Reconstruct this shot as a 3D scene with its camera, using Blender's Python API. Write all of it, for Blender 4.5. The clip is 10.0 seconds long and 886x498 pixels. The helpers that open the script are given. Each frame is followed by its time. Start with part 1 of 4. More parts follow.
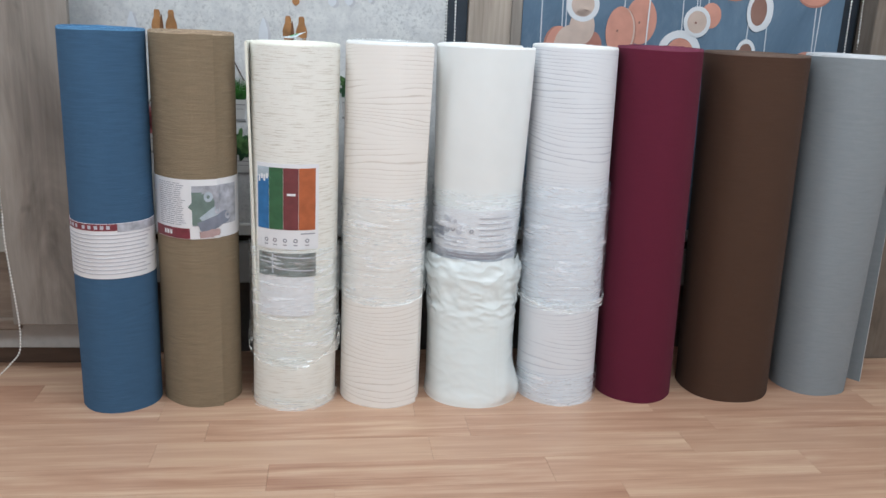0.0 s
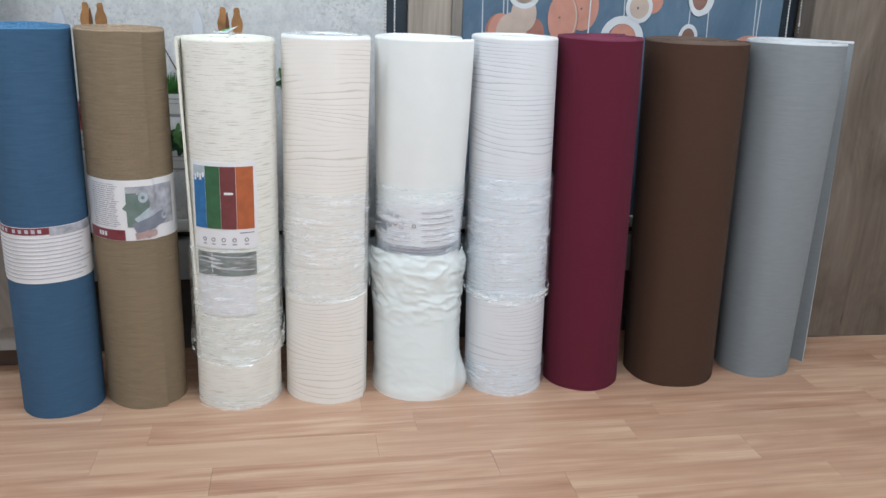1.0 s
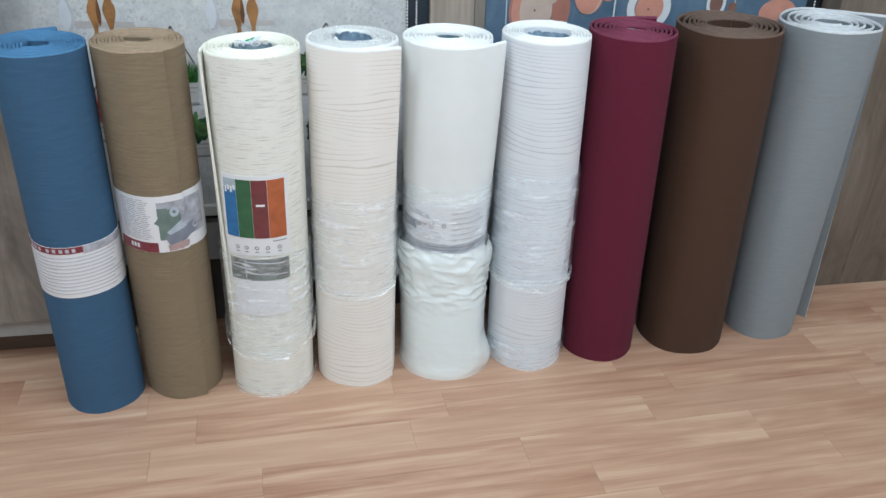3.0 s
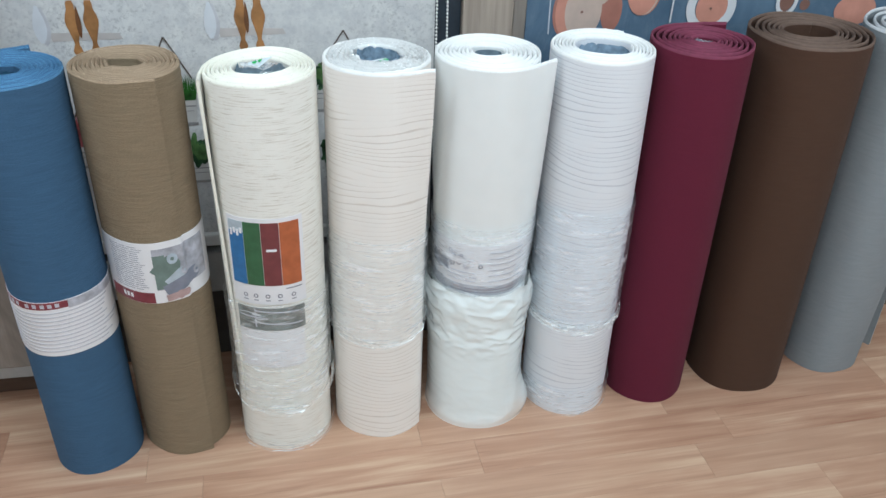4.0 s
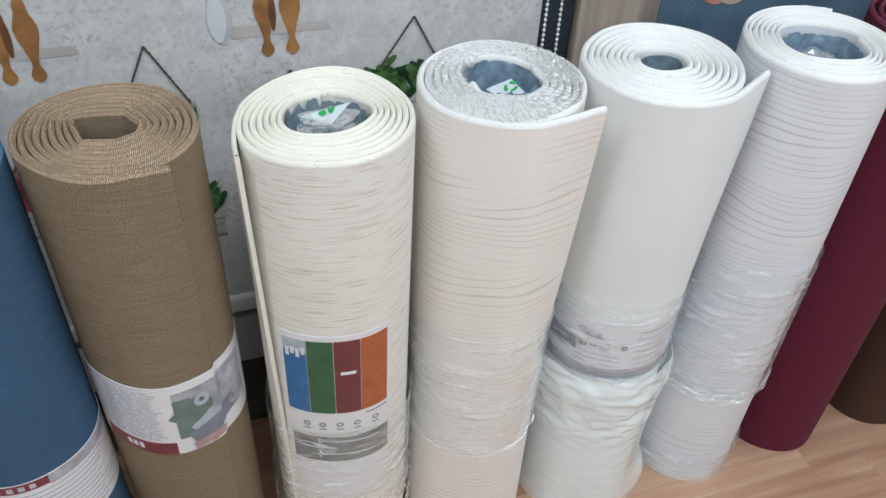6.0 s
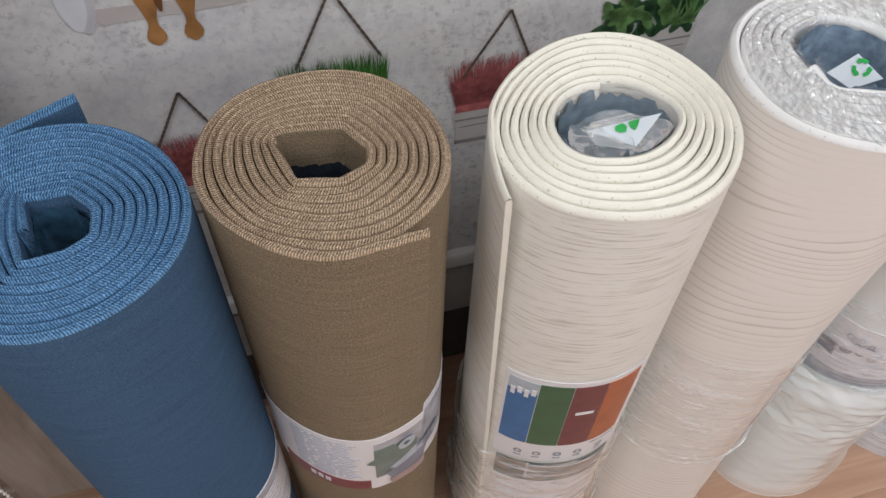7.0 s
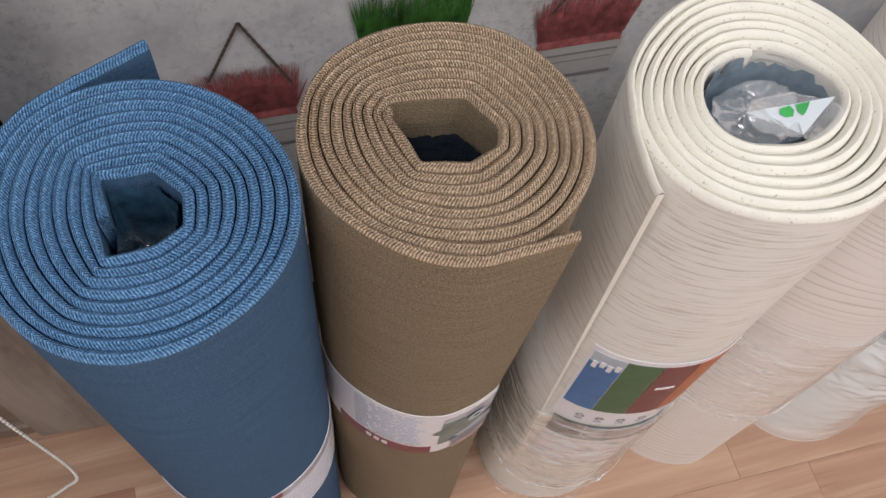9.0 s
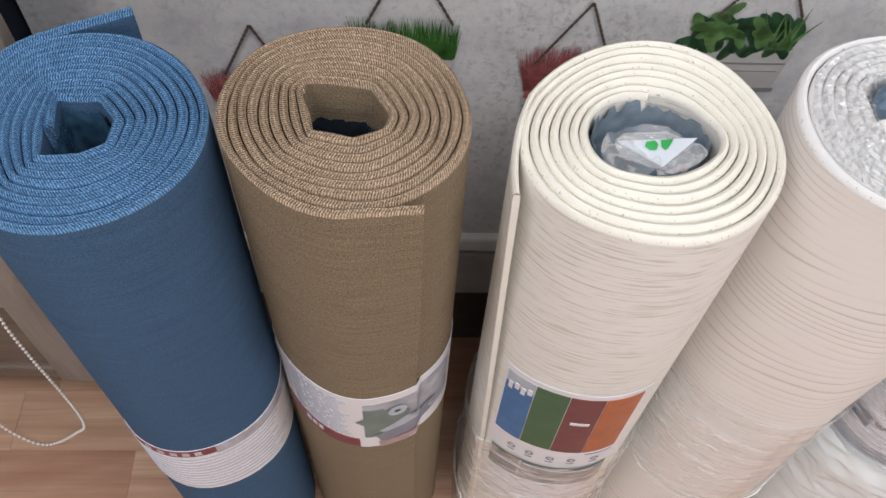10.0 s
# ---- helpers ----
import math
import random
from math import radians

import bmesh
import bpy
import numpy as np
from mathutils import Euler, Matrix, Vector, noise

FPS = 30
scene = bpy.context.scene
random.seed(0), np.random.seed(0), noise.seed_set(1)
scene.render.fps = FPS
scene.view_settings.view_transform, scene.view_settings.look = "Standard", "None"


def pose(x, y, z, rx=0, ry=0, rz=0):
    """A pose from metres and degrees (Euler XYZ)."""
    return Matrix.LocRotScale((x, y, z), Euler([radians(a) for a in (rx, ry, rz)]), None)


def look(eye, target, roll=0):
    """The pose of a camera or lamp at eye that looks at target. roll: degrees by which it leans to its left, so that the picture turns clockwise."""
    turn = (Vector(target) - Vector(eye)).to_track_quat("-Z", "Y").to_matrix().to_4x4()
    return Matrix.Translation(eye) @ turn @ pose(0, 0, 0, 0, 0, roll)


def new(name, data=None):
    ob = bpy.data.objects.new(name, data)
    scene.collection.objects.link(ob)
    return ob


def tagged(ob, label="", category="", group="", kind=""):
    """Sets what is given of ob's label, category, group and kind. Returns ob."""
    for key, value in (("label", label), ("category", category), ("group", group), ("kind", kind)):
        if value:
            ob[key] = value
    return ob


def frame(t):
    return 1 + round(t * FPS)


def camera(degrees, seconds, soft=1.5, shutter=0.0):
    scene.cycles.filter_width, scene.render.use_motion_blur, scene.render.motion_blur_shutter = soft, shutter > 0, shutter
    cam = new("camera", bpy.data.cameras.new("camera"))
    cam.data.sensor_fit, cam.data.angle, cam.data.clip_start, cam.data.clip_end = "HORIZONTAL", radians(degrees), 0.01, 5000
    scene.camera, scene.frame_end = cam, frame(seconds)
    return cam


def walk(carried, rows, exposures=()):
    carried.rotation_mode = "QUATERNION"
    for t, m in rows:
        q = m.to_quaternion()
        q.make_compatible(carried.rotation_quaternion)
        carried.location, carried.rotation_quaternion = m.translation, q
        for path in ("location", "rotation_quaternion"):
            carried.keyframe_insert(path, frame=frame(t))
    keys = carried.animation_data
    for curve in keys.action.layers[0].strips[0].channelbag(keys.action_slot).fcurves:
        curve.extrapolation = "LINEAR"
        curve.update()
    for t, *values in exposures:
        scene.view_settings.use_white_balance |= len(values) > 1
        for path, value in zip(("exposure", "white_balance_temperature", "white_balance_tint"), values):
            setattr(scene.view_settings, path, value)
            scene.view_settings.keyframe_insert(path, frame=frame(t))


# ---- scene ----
# ---- camera ----
cam = camera(56.0, 10.0)
PATH = [
    (0, (0.0000, 0.0000, 1.0380), (0.0000, 1.9259, 0.4986), 2.52),
    (0.3, (0.0642, 0.0102, 1.0116), (0.0628, 1.9404, 0.4875), 1.43),
    (0.5, (0.0644, 0.0113, 1.0458), (0.1218, 1.9363, 0.5064), 2.21),
    (1, (0.0626, 0.0322, 1.0980), (0.1422, 1.9365, 0.4920), 1.96),
    (1.3, (0.1025, 0.0428, 1.1971), (0.1408, 1.9154, 0.4957), 1.03),
    (1.5, (0.0757, 0.0180, 1.3086), (0.1465, 1.8685, 0.5532), 1.51),
    (2, (0.0328, 0.0122, 1.5084), (-0.0072, 1.8324, 0.6806), 1.69),
    (2.3, (0.0102, 0.0524, 1.5225), (-0.1091, 1.8489, 0.6516), 0.27),
    (2.5, (-0.0664, 0.1137, 1.5501), (-0.1078, 1.8627, 0.5809), 0.69),
    (2.7, (-0.0827, 0.1186, 1.5034), (0.0096, 1.8633, 0.5298), 1.47),
    (3.8, (-0.1384, 0.5075, 1.5482), (0.0442, 2.1993, 0.4973), 2.82),
    (4, (-0.1546, 0.5353, 1.5556), (-0.0050, 2.2120, 0.4756), 2.16),
    (4.2, (-0.1910, 0.5633, 1.5596), (-0.0618, 2.2269, 0.4569), 2.18),
    (4.5, (-0.2514, 0.6389, 1.5725), (-0.1334, 2.2965, 0.4597), 2.39),
    (4.8, (-0.3564, 0.7430, 1.5647), (-0.1651, 2.3813, 0.4337), 4.20),
    (5, (-0.3808, 0.8030, 1.5612), (-0.1304, 2.4031, 0.3878), 5.14),
    (5.2, (-0.4042, 0.8683, 1.5561), (-0.1036, 2.4393, 0.3555), 6.05),
    (6.3, (-0.4463, 1.3816, 1.5000), (-0.1759, 2.7479, 0.0647), 1.69),
    (6.5, (-0.4817, 1.4419, 1.4875), (-0.2835, 2.7282, -0.0311), 1.32),
    (6.8, (-0.5507, 1.5535, 1.4850), (-0.3861, 2.7551, -0.1053), 0.86),
    (7, (-0.6102, 1.6516, 1.4765), (-0.4408, 2.8063, -0.1477), 1.68),
    (7.5, (-0.6853, 1.7626, 1.4379), (-0.4761, 2.8092, -0.2535), 4.26),
    (8, (-0.7317, 1.7864, 1.4182), (-0.5009, 2.7147, -0.3382), 7.80),
    (8.5, (-0.7482, 1.8082, 1.4301), (-0.5058, 2.7088, -0.3391), 9.10),
    (9, (-0.7189, 1.7809, 1.4414), (-0.4843, 2.6922, -0.3234), 9.04),
    (9.5, (-0.6191, 1.7275, 1.4866), (-0.5381, 2.7466, -0.2324), 5.02),
    (10, (-0.5235, 1.6617, 1.4765), (-0.6035, 2.7608, -0.1925), 3.65),
]
EXPOSURES = [(0.0, 0.08, 5500, 3), (1.2, 0.08, 5450, 2), (2.5, 0.05, 5330, 0), (5.2, 0.0, 5450, -1), (6.3, -0.23, 5700, 5), (7.0, -0.31, 6050, 11), (7.6, -0.29, 6350, 16), (9.2, -0.25, 6150, 14), (10.0, -0.14, 6050, 13)]
walk(cam, [(t, look(eye, target, roll)) for t, eye, target, roll in PATH], EXPOSURES)

# ---- world and lights ----
world = bpy.data.worlds.new("shop_air")
scene.world = world
world.use_nodes = True
world.node_tree.nodes["Background"].inputs[0].default_value = (0.75, 0.85, 1.0, 1)
world.node_tree.nodes["Background"].inputs[1].default_value = 0.15

CEIL = 2.75
LIGHTS = [(-1.5, 1.32), (0.3, 1.32), (2.1, 1.32), (-1.5, -0.9), (0.3, -0.9), (2.1, -0.9)]
FRONT_WATTS, REAR_WATTS = 22.0, 21.5
for lx, ly in LIGHTS:
    lamp = bpy.data.lights.new("panel_lamp", "AREA")
    lamp.shape, lamp.size, lamp.size_y, lamp.energy, lamp.color = "RECTANGLE", 1.15, 0.55, FRONT_WATTS if ly > 0 else REAR_WATTS, (1.0, 0.98, 0.96)
    new("panel_lamp", lamp).matrix_world = pose(lx, ly, CEIL - 0.03)


# ---- material helpers ----
class Nodes:
    """A node tree with short calls."""

    def __init__(self, name):
        self.mat = bpy.data.materials.new(name)
        self.mat.use_nodes = True
        self.t = self.mat.node_tree
        self.bsdf = self.t.nodes["Principled BSDF"]
        self.out = self.t.nodes["Material Output"]

    def put(self, socket, value):
        if isinstance(value, bpy.types.NodeSocket):
            self.t.links.new(value, socket)
        elif isinstance(value, tuple) and len(value) == 3 and socket.type == "RGBA":
            socket.default_value = (*value, 1)
        else:
            socket.default_value = value

    def add(self, kind, out=0, ins=None, operation=""):
        n = self.t.nodes.new(kind)
        if operation:
            n.operation = operation
        for k, v in (ins or {}).items():
            self.put(n.inputs[k], v)
        return n.outputs[out]

    def math(self, op, a, b=0.0, c=0.0):
        return self.add("ShaderNodeMath", 0, {0: a, 1: b, 2: c}, operation=op)

    def coords(self, which="Object", scale=(1, 1, 1), shift=None):
        c = self.add("ShaderNodeTexCoord", which)
        if shift is not None:
            c = self.add("ShaderNodeVectorMath", 0, {0: c, 1: shift}, operation="ADD")
        return self.add("ShaderNodeVectorMath", 0, {0: c, 1: scale}, operation="MULTIPLY")

    def noise(self, vec, scale, detail=4.0, rough=0.55, distort=0.0):
        return self.add("ShaderNodeTexNoise", 0, {"Vector": vec, "Scale": scale, "Detail": detail, "Roughness": rough, "Distortion": distort})

    def ramp(self, fac, *stops):
        n = self.t.nodes.new("ShaderNodeValToRGB")
        el = n.color_ramp.elements
        while len(el) < len(stops):
            el.new(0.5)
        for e, (p, c) in zip(el, stops):
            e.position, e.color = p, ((*c, 1) if isinstance(c, tuple) else (c, c, c, 1))
        self.put(n.inputs[0], fac)
        return n.outputs[0]

    def mix(self, fac, a, b, how="MIX"):
        n = self.t.nodes.new("ShaderNodeMix")
        n.data_type, n.blend_type = "RGBA", how
        self.put(n.inputs[0], fac), self.put(n.inputs[6], a), self.put(n.inputs[7], b)
        return n.outputs[2]

    def bump(self, height, strength=0.5, dist=0.001, normal=None):
        ins = {"Strength": strength, "Distance": dist, "Height": height}
        if normal is not None:
            ins["Normal"] = normal
        return self.add("ShaderNodeBump", 0, ins)

    def done(self, color=None, rough=0.6, normal=None, **more):
        if color is not None:
            self.put(self.bsdf.inputs["Base Color"], color)
        self.put(self.bsdf.inputs["Roughness"], rough)
        if normal is not None:
            self.put(self.bsdf.inputs["Normal"], normal)
        for k, v in more.items():
            self.put(self.bsdf.inputs[k.replace("_", " ")], v)
        return self.mat


def plain(name, color, rough=0.6, vary=0.06, scale=30.0, **more):
    n = Nodes(name)
    v = n.noise(n.coords(), scale, 5)
    lo, hi = tuple(c * (1 - vary) for c in color), tuple(min(1, c * (1 + vary)) for c in color)
    h = n.noise(n.coords(), scale * 12, 3)
    return n.done(n.ramp(v, (0.3, lo), (0.7, hi)), rough, n.bump(h, 0.15, 0.0005), **more)


def weave(name, dark, light, pitch=0.0019, depth=0.9, sheen=0.0, slub=0.34, regular=0.19, blotch=0.12, tuft=0.48):
    """Coarse woven cloth on the sheet's own length and height."""
    n = Nodes(name)
    c = n.add("ShaderNodeTexCoord", "UV")
    s = n.add("ShaderNodeSeparateXYZ", 0, {0: c})
    u, v = s, s.node.outputs[1]
    k = 2 * math.pi / pitch
    wob = n.math("MULTIPLY", n.noise(c, 180, 2), 2.2)
    a = n.math("SINE", n.math("ADD", n.math("MULTIPLY", n.math("ADD", u, v), k * 0.5), wob))
    b = n.math("SINE", n.math("ADD", n.math("MULTIPLY", n.math("SUBTRACT", u, v), k * 0.5), wob))
    w = n.math("MULTIPLY_ADD", n.math("MULTIPLY", a, b), 0.5, 0.5)
    fine = n.noise(c, 900, 3)
    streak = n.noise(n.add("ShaderNodeVectorMath", 0, {0: c, 1: (14, 420, 1)}, operation="MULTIPLY"), 1.0, 4)
    blot = n.noise(n.add("ShaderNodeVectorMath", 0, {0: c, 1: (22, 130, 1)}, operation="MULTIPLY"), 1.0, 4, 0.6)
    fleck = n.noise(n.add("ShaderNodeVectorMath", 0, {0: c, 1: (430, 1050, 1)}, operation="MULTIPLY"), 1.0, 3, 0.7)
    tone = n.math("ADD", n.math("MULTIPLY", w, regular), n.math("ADD", n.math("MULTIPLY", n.math("ADD", fine, n.math("MULTIPLY_ADD", fleck, 2.6, -1.3)), tuft), n.math("MULTIPLY", streak, slub)))
    mid = (regular + tuft + slub) / 2
    col = n.ramp(tone, (mid - 0.28, dark), (mid + 0.29, light))
    col = n.mix(blotch, col, n.ramp(blot, (0.3, dark), (0.7, light)))
    h = n.math("ADD", n.math("MULTIPLY", w, 0.5), n.math("ADD", n.math("MULTIPLY", streak, 0.8), n.math("MULTIPLY", fleck, 0.9)))
    return n.done(col, 0.9, n.bump(h, depth, 0.0009), Sheen_Weight=sheen, Specular_IOR_Level=0.2)


def braid(name, dark, light, pitch=0.0023):
    """The folded cloth edge of a sheet: slanted threads that meet in a herringbone."""
    n = Nodes(name)
    c = n.add("ShaderNodeTexCoord", "UV")
    s = n.add("ShaderNodeSeparateXYZ", 0, {0: c})
    u, v = s, s.node.outputs[1]
    k = 2 * math.pi / pitch
    jig = n.noise(n.coords(), 260, 2)
    side = n.math("ABSOLUTE", n.math("ADD", v, -10.5))
    a = n.math("SINE", n.math("ADD", n.math("MULTIPLY", n.math("MULTIPLY_ADD", side, 0.0062, u), k), n.math("MULTIPLY", jig, 3.2)))
    rib = n.math("SINE", n.math("MULTIPLY_ADD", v, 4 * math.pi, 1.2))
    w = n.math("MULTIPLY_ADD", n.math("ADD", n.math("MULTIPLY", a, 0.72), n.math("MULTIPLY", rib, 0.28)), 0.5, 0.5)
    fine = n.noise(n.coords(), 1300, 3)
    fleck = n.ramp(n.noise(n.coords(), 620, 2), (0.48, 0.0), (0.64, 1.0))
    tone = n.math("ADD", n.math("MULTIPLY", w, 0.56), n.math("ADD", n.math("MULTIPLY", fine, 0.36), n.math("MULTIPLY", fleck, 0.28)))
    col = n.mix(0.12, n.ramp(tone, (0.22, tuple(x * 0.5 for x in dark)), (0.56, tuple((x + y) / 2 for x, y in zip(dark, light))), (0.96, tuple(min(1, x * 1.4) for x in light))), n.ramp(n.noise(n.coords(), 25, 3), (0.3, dark), (0.7, light)))
    return n.done(col, 0.9, n.bump(w, 1.0, 0.0009), Specular_IOR_Level=0.2)


def streaked(name, color, groove_shade):
    """Cream foam pressed with short cross-wise slubs."""
    n = Nodes(name)
    c = n.add("ShaderNodeTexCoord", "UV")
    warp = n.add("ShaderNodeVectorMath", 0, {0: c, 1: (15, 310, 1)}, operation="MULTIPLY")
    a = n.noise(warp, 1.0, 5, 0.6)
    b = n.noise(n.add("ShaderNodeVectorMath", 0, {0: c, 1: (36, 600, 1)}, operation="MULTIPLY"), 1.0, 3)
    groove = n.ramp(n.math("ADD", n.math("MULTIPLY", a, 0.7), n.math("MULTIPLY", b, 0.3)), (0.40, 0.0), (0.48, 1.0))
    # shade in the pressed grooves painted as a darker tone, besides the bump
    col = n.mix(groove, groove_shade, color)
    return n.done(col, 0.5, n.bump(groove, 0.4, 0.0009), Specular_IOR_Level=0.35)


def grained(name, color, groove_shade, rough=0.45):
    """Pale foam pressed with cathedral wood grain that runs round the roll."""
    n = Nodes(name)
    c = n.add("ShaderNodeTexCoord", "UV")
    s = n.add("ShaderNodeSeparateXYZ", 0, {0: c})
    u, v = s, s.node.outputs[1]
    big = n.noise(n.add("ShaderNodeVectorMath", 0, {0: c, 1: (2.1, 8.5, 1)}, operation="MULTIPLY"), 1.0, 1.5, 0.4)
    mid = n.noise(n.add("ShaderNodeVectorMath", 0, {0: c, 1: (11, 60, 1)}, operation="MULTIPLY"), 1.0, 2)
    ph = n.math("ADD", n.math("MULTIPLY", v, 520.0), n.math("ADD", n.math("MULTIPLY", big, 52.0), n.math("MULTIPLY", mid, 3.0)))
    wave = n.math("SINE", ph)
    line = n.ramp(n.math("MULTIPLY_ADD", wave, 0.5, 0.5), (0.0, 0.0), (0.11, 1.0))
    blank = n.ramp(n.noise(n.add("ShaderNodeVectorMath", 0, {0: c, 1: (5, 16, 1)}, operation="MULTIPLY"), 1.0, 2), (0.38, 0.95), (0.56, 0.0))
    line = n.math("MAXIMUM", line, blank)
    # shade of the pressed grain lines mixed into the foam's colour too
    col = n.mix(line, groove_shade, color)
    return n.done(col, rough, n.bump(n.math("MULTIPLY_ADD", wave, 0.12, line), 0.25, 0.0008), Specular_IOR_Level=0.4)


def film(name, tint=(0.95, 0.97, 1.0), body=0.14, scale=70.0, strength=0.9, shine=1.0, even=False):
    """Clear packing film: mostly see-through, with milky creases, highlights painted as white streaks, and sharp gloss.
    """
    n = Nodes(name)
    c = n.coords("Object", (1, 1, 4.0))
    crease = n.noise(c, scale, 3, 0.5, 1.2)
    big = n.noise(c, scale * 0.25, 3, 0.5, 1.2)
    h = n.math("ADD", n.math("MULTIPLY", crease, 0.5), big)
    nrm = n.bump(h, strength, 0.004)
    clear = n.add("ShaderNodeBsdfTransparent", 0, {"Color": (0.97, 0.98, 0.98)})
    milk = n.add("ShaderNodeBsdfDiffuse", 0, {"Color": tint})
    gloss = n.add("ShaderNodeBsdfGlossy", 0, {"Color": (1.0, 1.0, 1.0), "Roughness": 0.16, "Normal": nrm})
    # white streaks painted into the milk as highlights on the wrinkles
    glint = n.noise(n.coords("Object", (9, 9, 85)), 1.0, 3, 0.55, 1.4)
    veil = n.math("ADD", n.ramp(crease, (0.5, body * 0.3), (0.72, body * 1.6)), n.math("MULTIPLY", n.ramp(glint, (0.565, 0.0), (0.64, 1.0)), body * 3.6))
    m1 = n.add("ShaderNodeMixShader", 0, {0: body if even else veil, 1: clear, 2: milk})
    fr = n.add("ShaderNodeFresnel", 0, {"IOR": 1.45})
    m2 = n.add("ShaderNodeMixShader", 0, {0: n.math("MINIMUM", n.math("MULTIPLY", fr, shine), 0.5), 1: m1, 2: gloss})
    n.t.links.new(m2, n.out.inputs[0])
    return n.mat


def specked(name, color, spot):
    """Cut foam edge with dark spots along its rims, painted for the dark gaps between turns."""
    n = Nodes(name)
    c = n.coords()
    a = n.noise(c, 360, 2, 0.5)
    uv = n.add("ShaderNodeSeparateXYZ", 0, {0: n.add("ShaderNodeTexCoord", "UV")})
    rim = n.ramp(n.math("ABSOLUTE", n.math("ADD", uv.node.outputs[1], -10.5)), (0.24, 0.0), (0.36, 1.0))
    b = n.noise(c, 45, 4)
    col = n.mix(n.math("MULTIPLY", n.ramp(a, (0.63, 0.0), (0.69, 0.8)), n.math("MULTIPLY", rim, n.math("GREATER_THAN", uv.node.outputs[1], 9.0))), n.ramp(b, (0.3, tuple(x * 0.93 for x in color)), (0.7, color)), spot)
    return n.done(col, 0.75, n.bump(n.noise(c, 400, 3), 0.25, 0.0006), Specular_IOR_Level=0.25)


# ---- materials ----
BLUE = weave("blue_cloth", (0.030, 0.068, 0.134), (0.095, 0.187, 0.318), depth=1.0, slub=0.42, regular=0.12, tuft=0.52)
BROWN = weave("brown_cloth", (0.110, 0.084, 0.053), (0.41, 0.322, 0.212), depth=1.0, slub=0.44, regular=0.14, tuft=0.58)
BLUE_EDGE = braid("blue_cloth_edge", (0.020, 0.070, 0.165), (0.175, 0.36, 0.60))
BROWN_EDGE = braid("brown_cloth_edge", (0.145, 0.095, 0.058), (0.60, 0.465, 0.322))
MAROON = weave("maroon_cloth", (0.072, 0.007, 0.022), (0.155, 0.022, 0.048), 0.0012, 0.25, 0.02, 0.15, blotch=0.06, tuft=0.2)
COCOA = weave("dark_brown_cloth", (0.040, 0.021, 0.013), (0.098, 0.054, 0.035), 0.0012, 0.25, 0.02, 0.2, blotch=0.08, tuft=0.2)
GREY = weave("grey_cloth", (0.158, 0.175, 0.188), (0.355, 0.385, 0.405), 0.0013, 0.25, 0.05, 0.15, blotch=0.12, tuft=0.16)
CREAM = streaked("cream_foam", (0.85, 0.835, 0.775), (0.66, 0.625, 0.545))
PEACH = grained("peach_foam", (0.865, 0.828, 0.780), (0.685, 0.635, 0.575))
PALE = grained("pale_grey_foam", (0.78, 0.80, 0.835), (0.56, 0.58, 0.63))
WHITE = plain("white_foam", (0.83, 0.85, 0.84), 0.42, 0.02, 12)
EDGE_CREAM = specked("cream_foam_edge", (0.84, 0.82, 0.72), (0.42, 0.40, 0.34))
EDGE_WHITE = specked("white_foam_edge", (0.83, 0.83, 0.81), (0.50, 0.50, 0.50))
EDGE_MAROON = plain("maroon_foam_edge", (0.155, 0.026, 0.058), 0.8, 0.15, 60)
EDGE_COCOA = plain("brown_foam_edge", (0.125, 0.082, 0.060), 0.8, 0.15, 60)
EDGE_GREY = plain("grey_foam_edge", (0.58, 0.59, 0.60), 0.8, 0.1, 60)
PAPER = plain("white_paper", (0.80, 0.80, 0.82), 0.35, 0.02, 20)
PAPER_GREY = plain("grey_paper", (0.55, 0.56, 0.62), 0.35, 0.12, 40)
INK = plain("dark_ink", (0.10, 0.10, 0.13), 0.5)
INK_FAINT = plain("faint_ink", (0.48, 0.48, 0.53), 0.5)
INK_PALE = plain("faded_ink", (0.27, 0.27, 0.31), 0.5)
INK_SOFT = plain("soft_ink", (0.40, 0.40, 0.44), 0.5)
PLUM = plain("plum_print", (0.19, 0.035, 0.05), 0.4, 0.25, 60)
FILM = film("clear_film", (0.95, 0.97, 1.0), 0.15, 26.0, 0.45, 2.0)
FILM_MILK = film("milky_film", (0.92, 0.95, 0.94), 0.34, 38.0, 1.0)
BAG = film("milky_bag", (0.90, 0.94, 0.93), 0.60, 26.0, 0.7, 1.3, True)
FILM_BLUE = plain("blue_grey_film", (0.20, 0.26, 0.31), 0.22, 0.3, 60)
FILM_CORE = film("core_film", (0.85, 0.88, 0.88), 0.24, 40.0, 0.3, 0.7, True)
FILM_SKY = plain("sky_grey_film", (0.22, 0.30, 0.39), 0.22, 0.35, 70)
LILAC_SHINE = plain("lilac_shine", (0.79, 0.78, 0.785), 0.35, 0.03, 20)
SLIP = plain("slip_paper", (0.60, 0.66, 0.70), 0.4, 0.04)
BEAD = plain("white_bead", (0.78, 0.76, 0.72), 0.3, 0.02)
NAVY = plain("dark_navy_board", (0.022, 0.03, 0.042), 0.6, 0.2)
CHAR = plain("dark_grey_board", (0.085, 0.076, 0.068), 0.7, 0.2)
BAR = plain("white_rail_paint", (0.74, 0.74, 0.72), 0.4, 0.04)
GREYBAR = plain("grey_rail_paint", (0.45, 0.45, 0.44), 0.5, 0.08)
PLASTER = plain("white_plaster", (0.72, 0.72, 0.70), 0.8, 0.03)


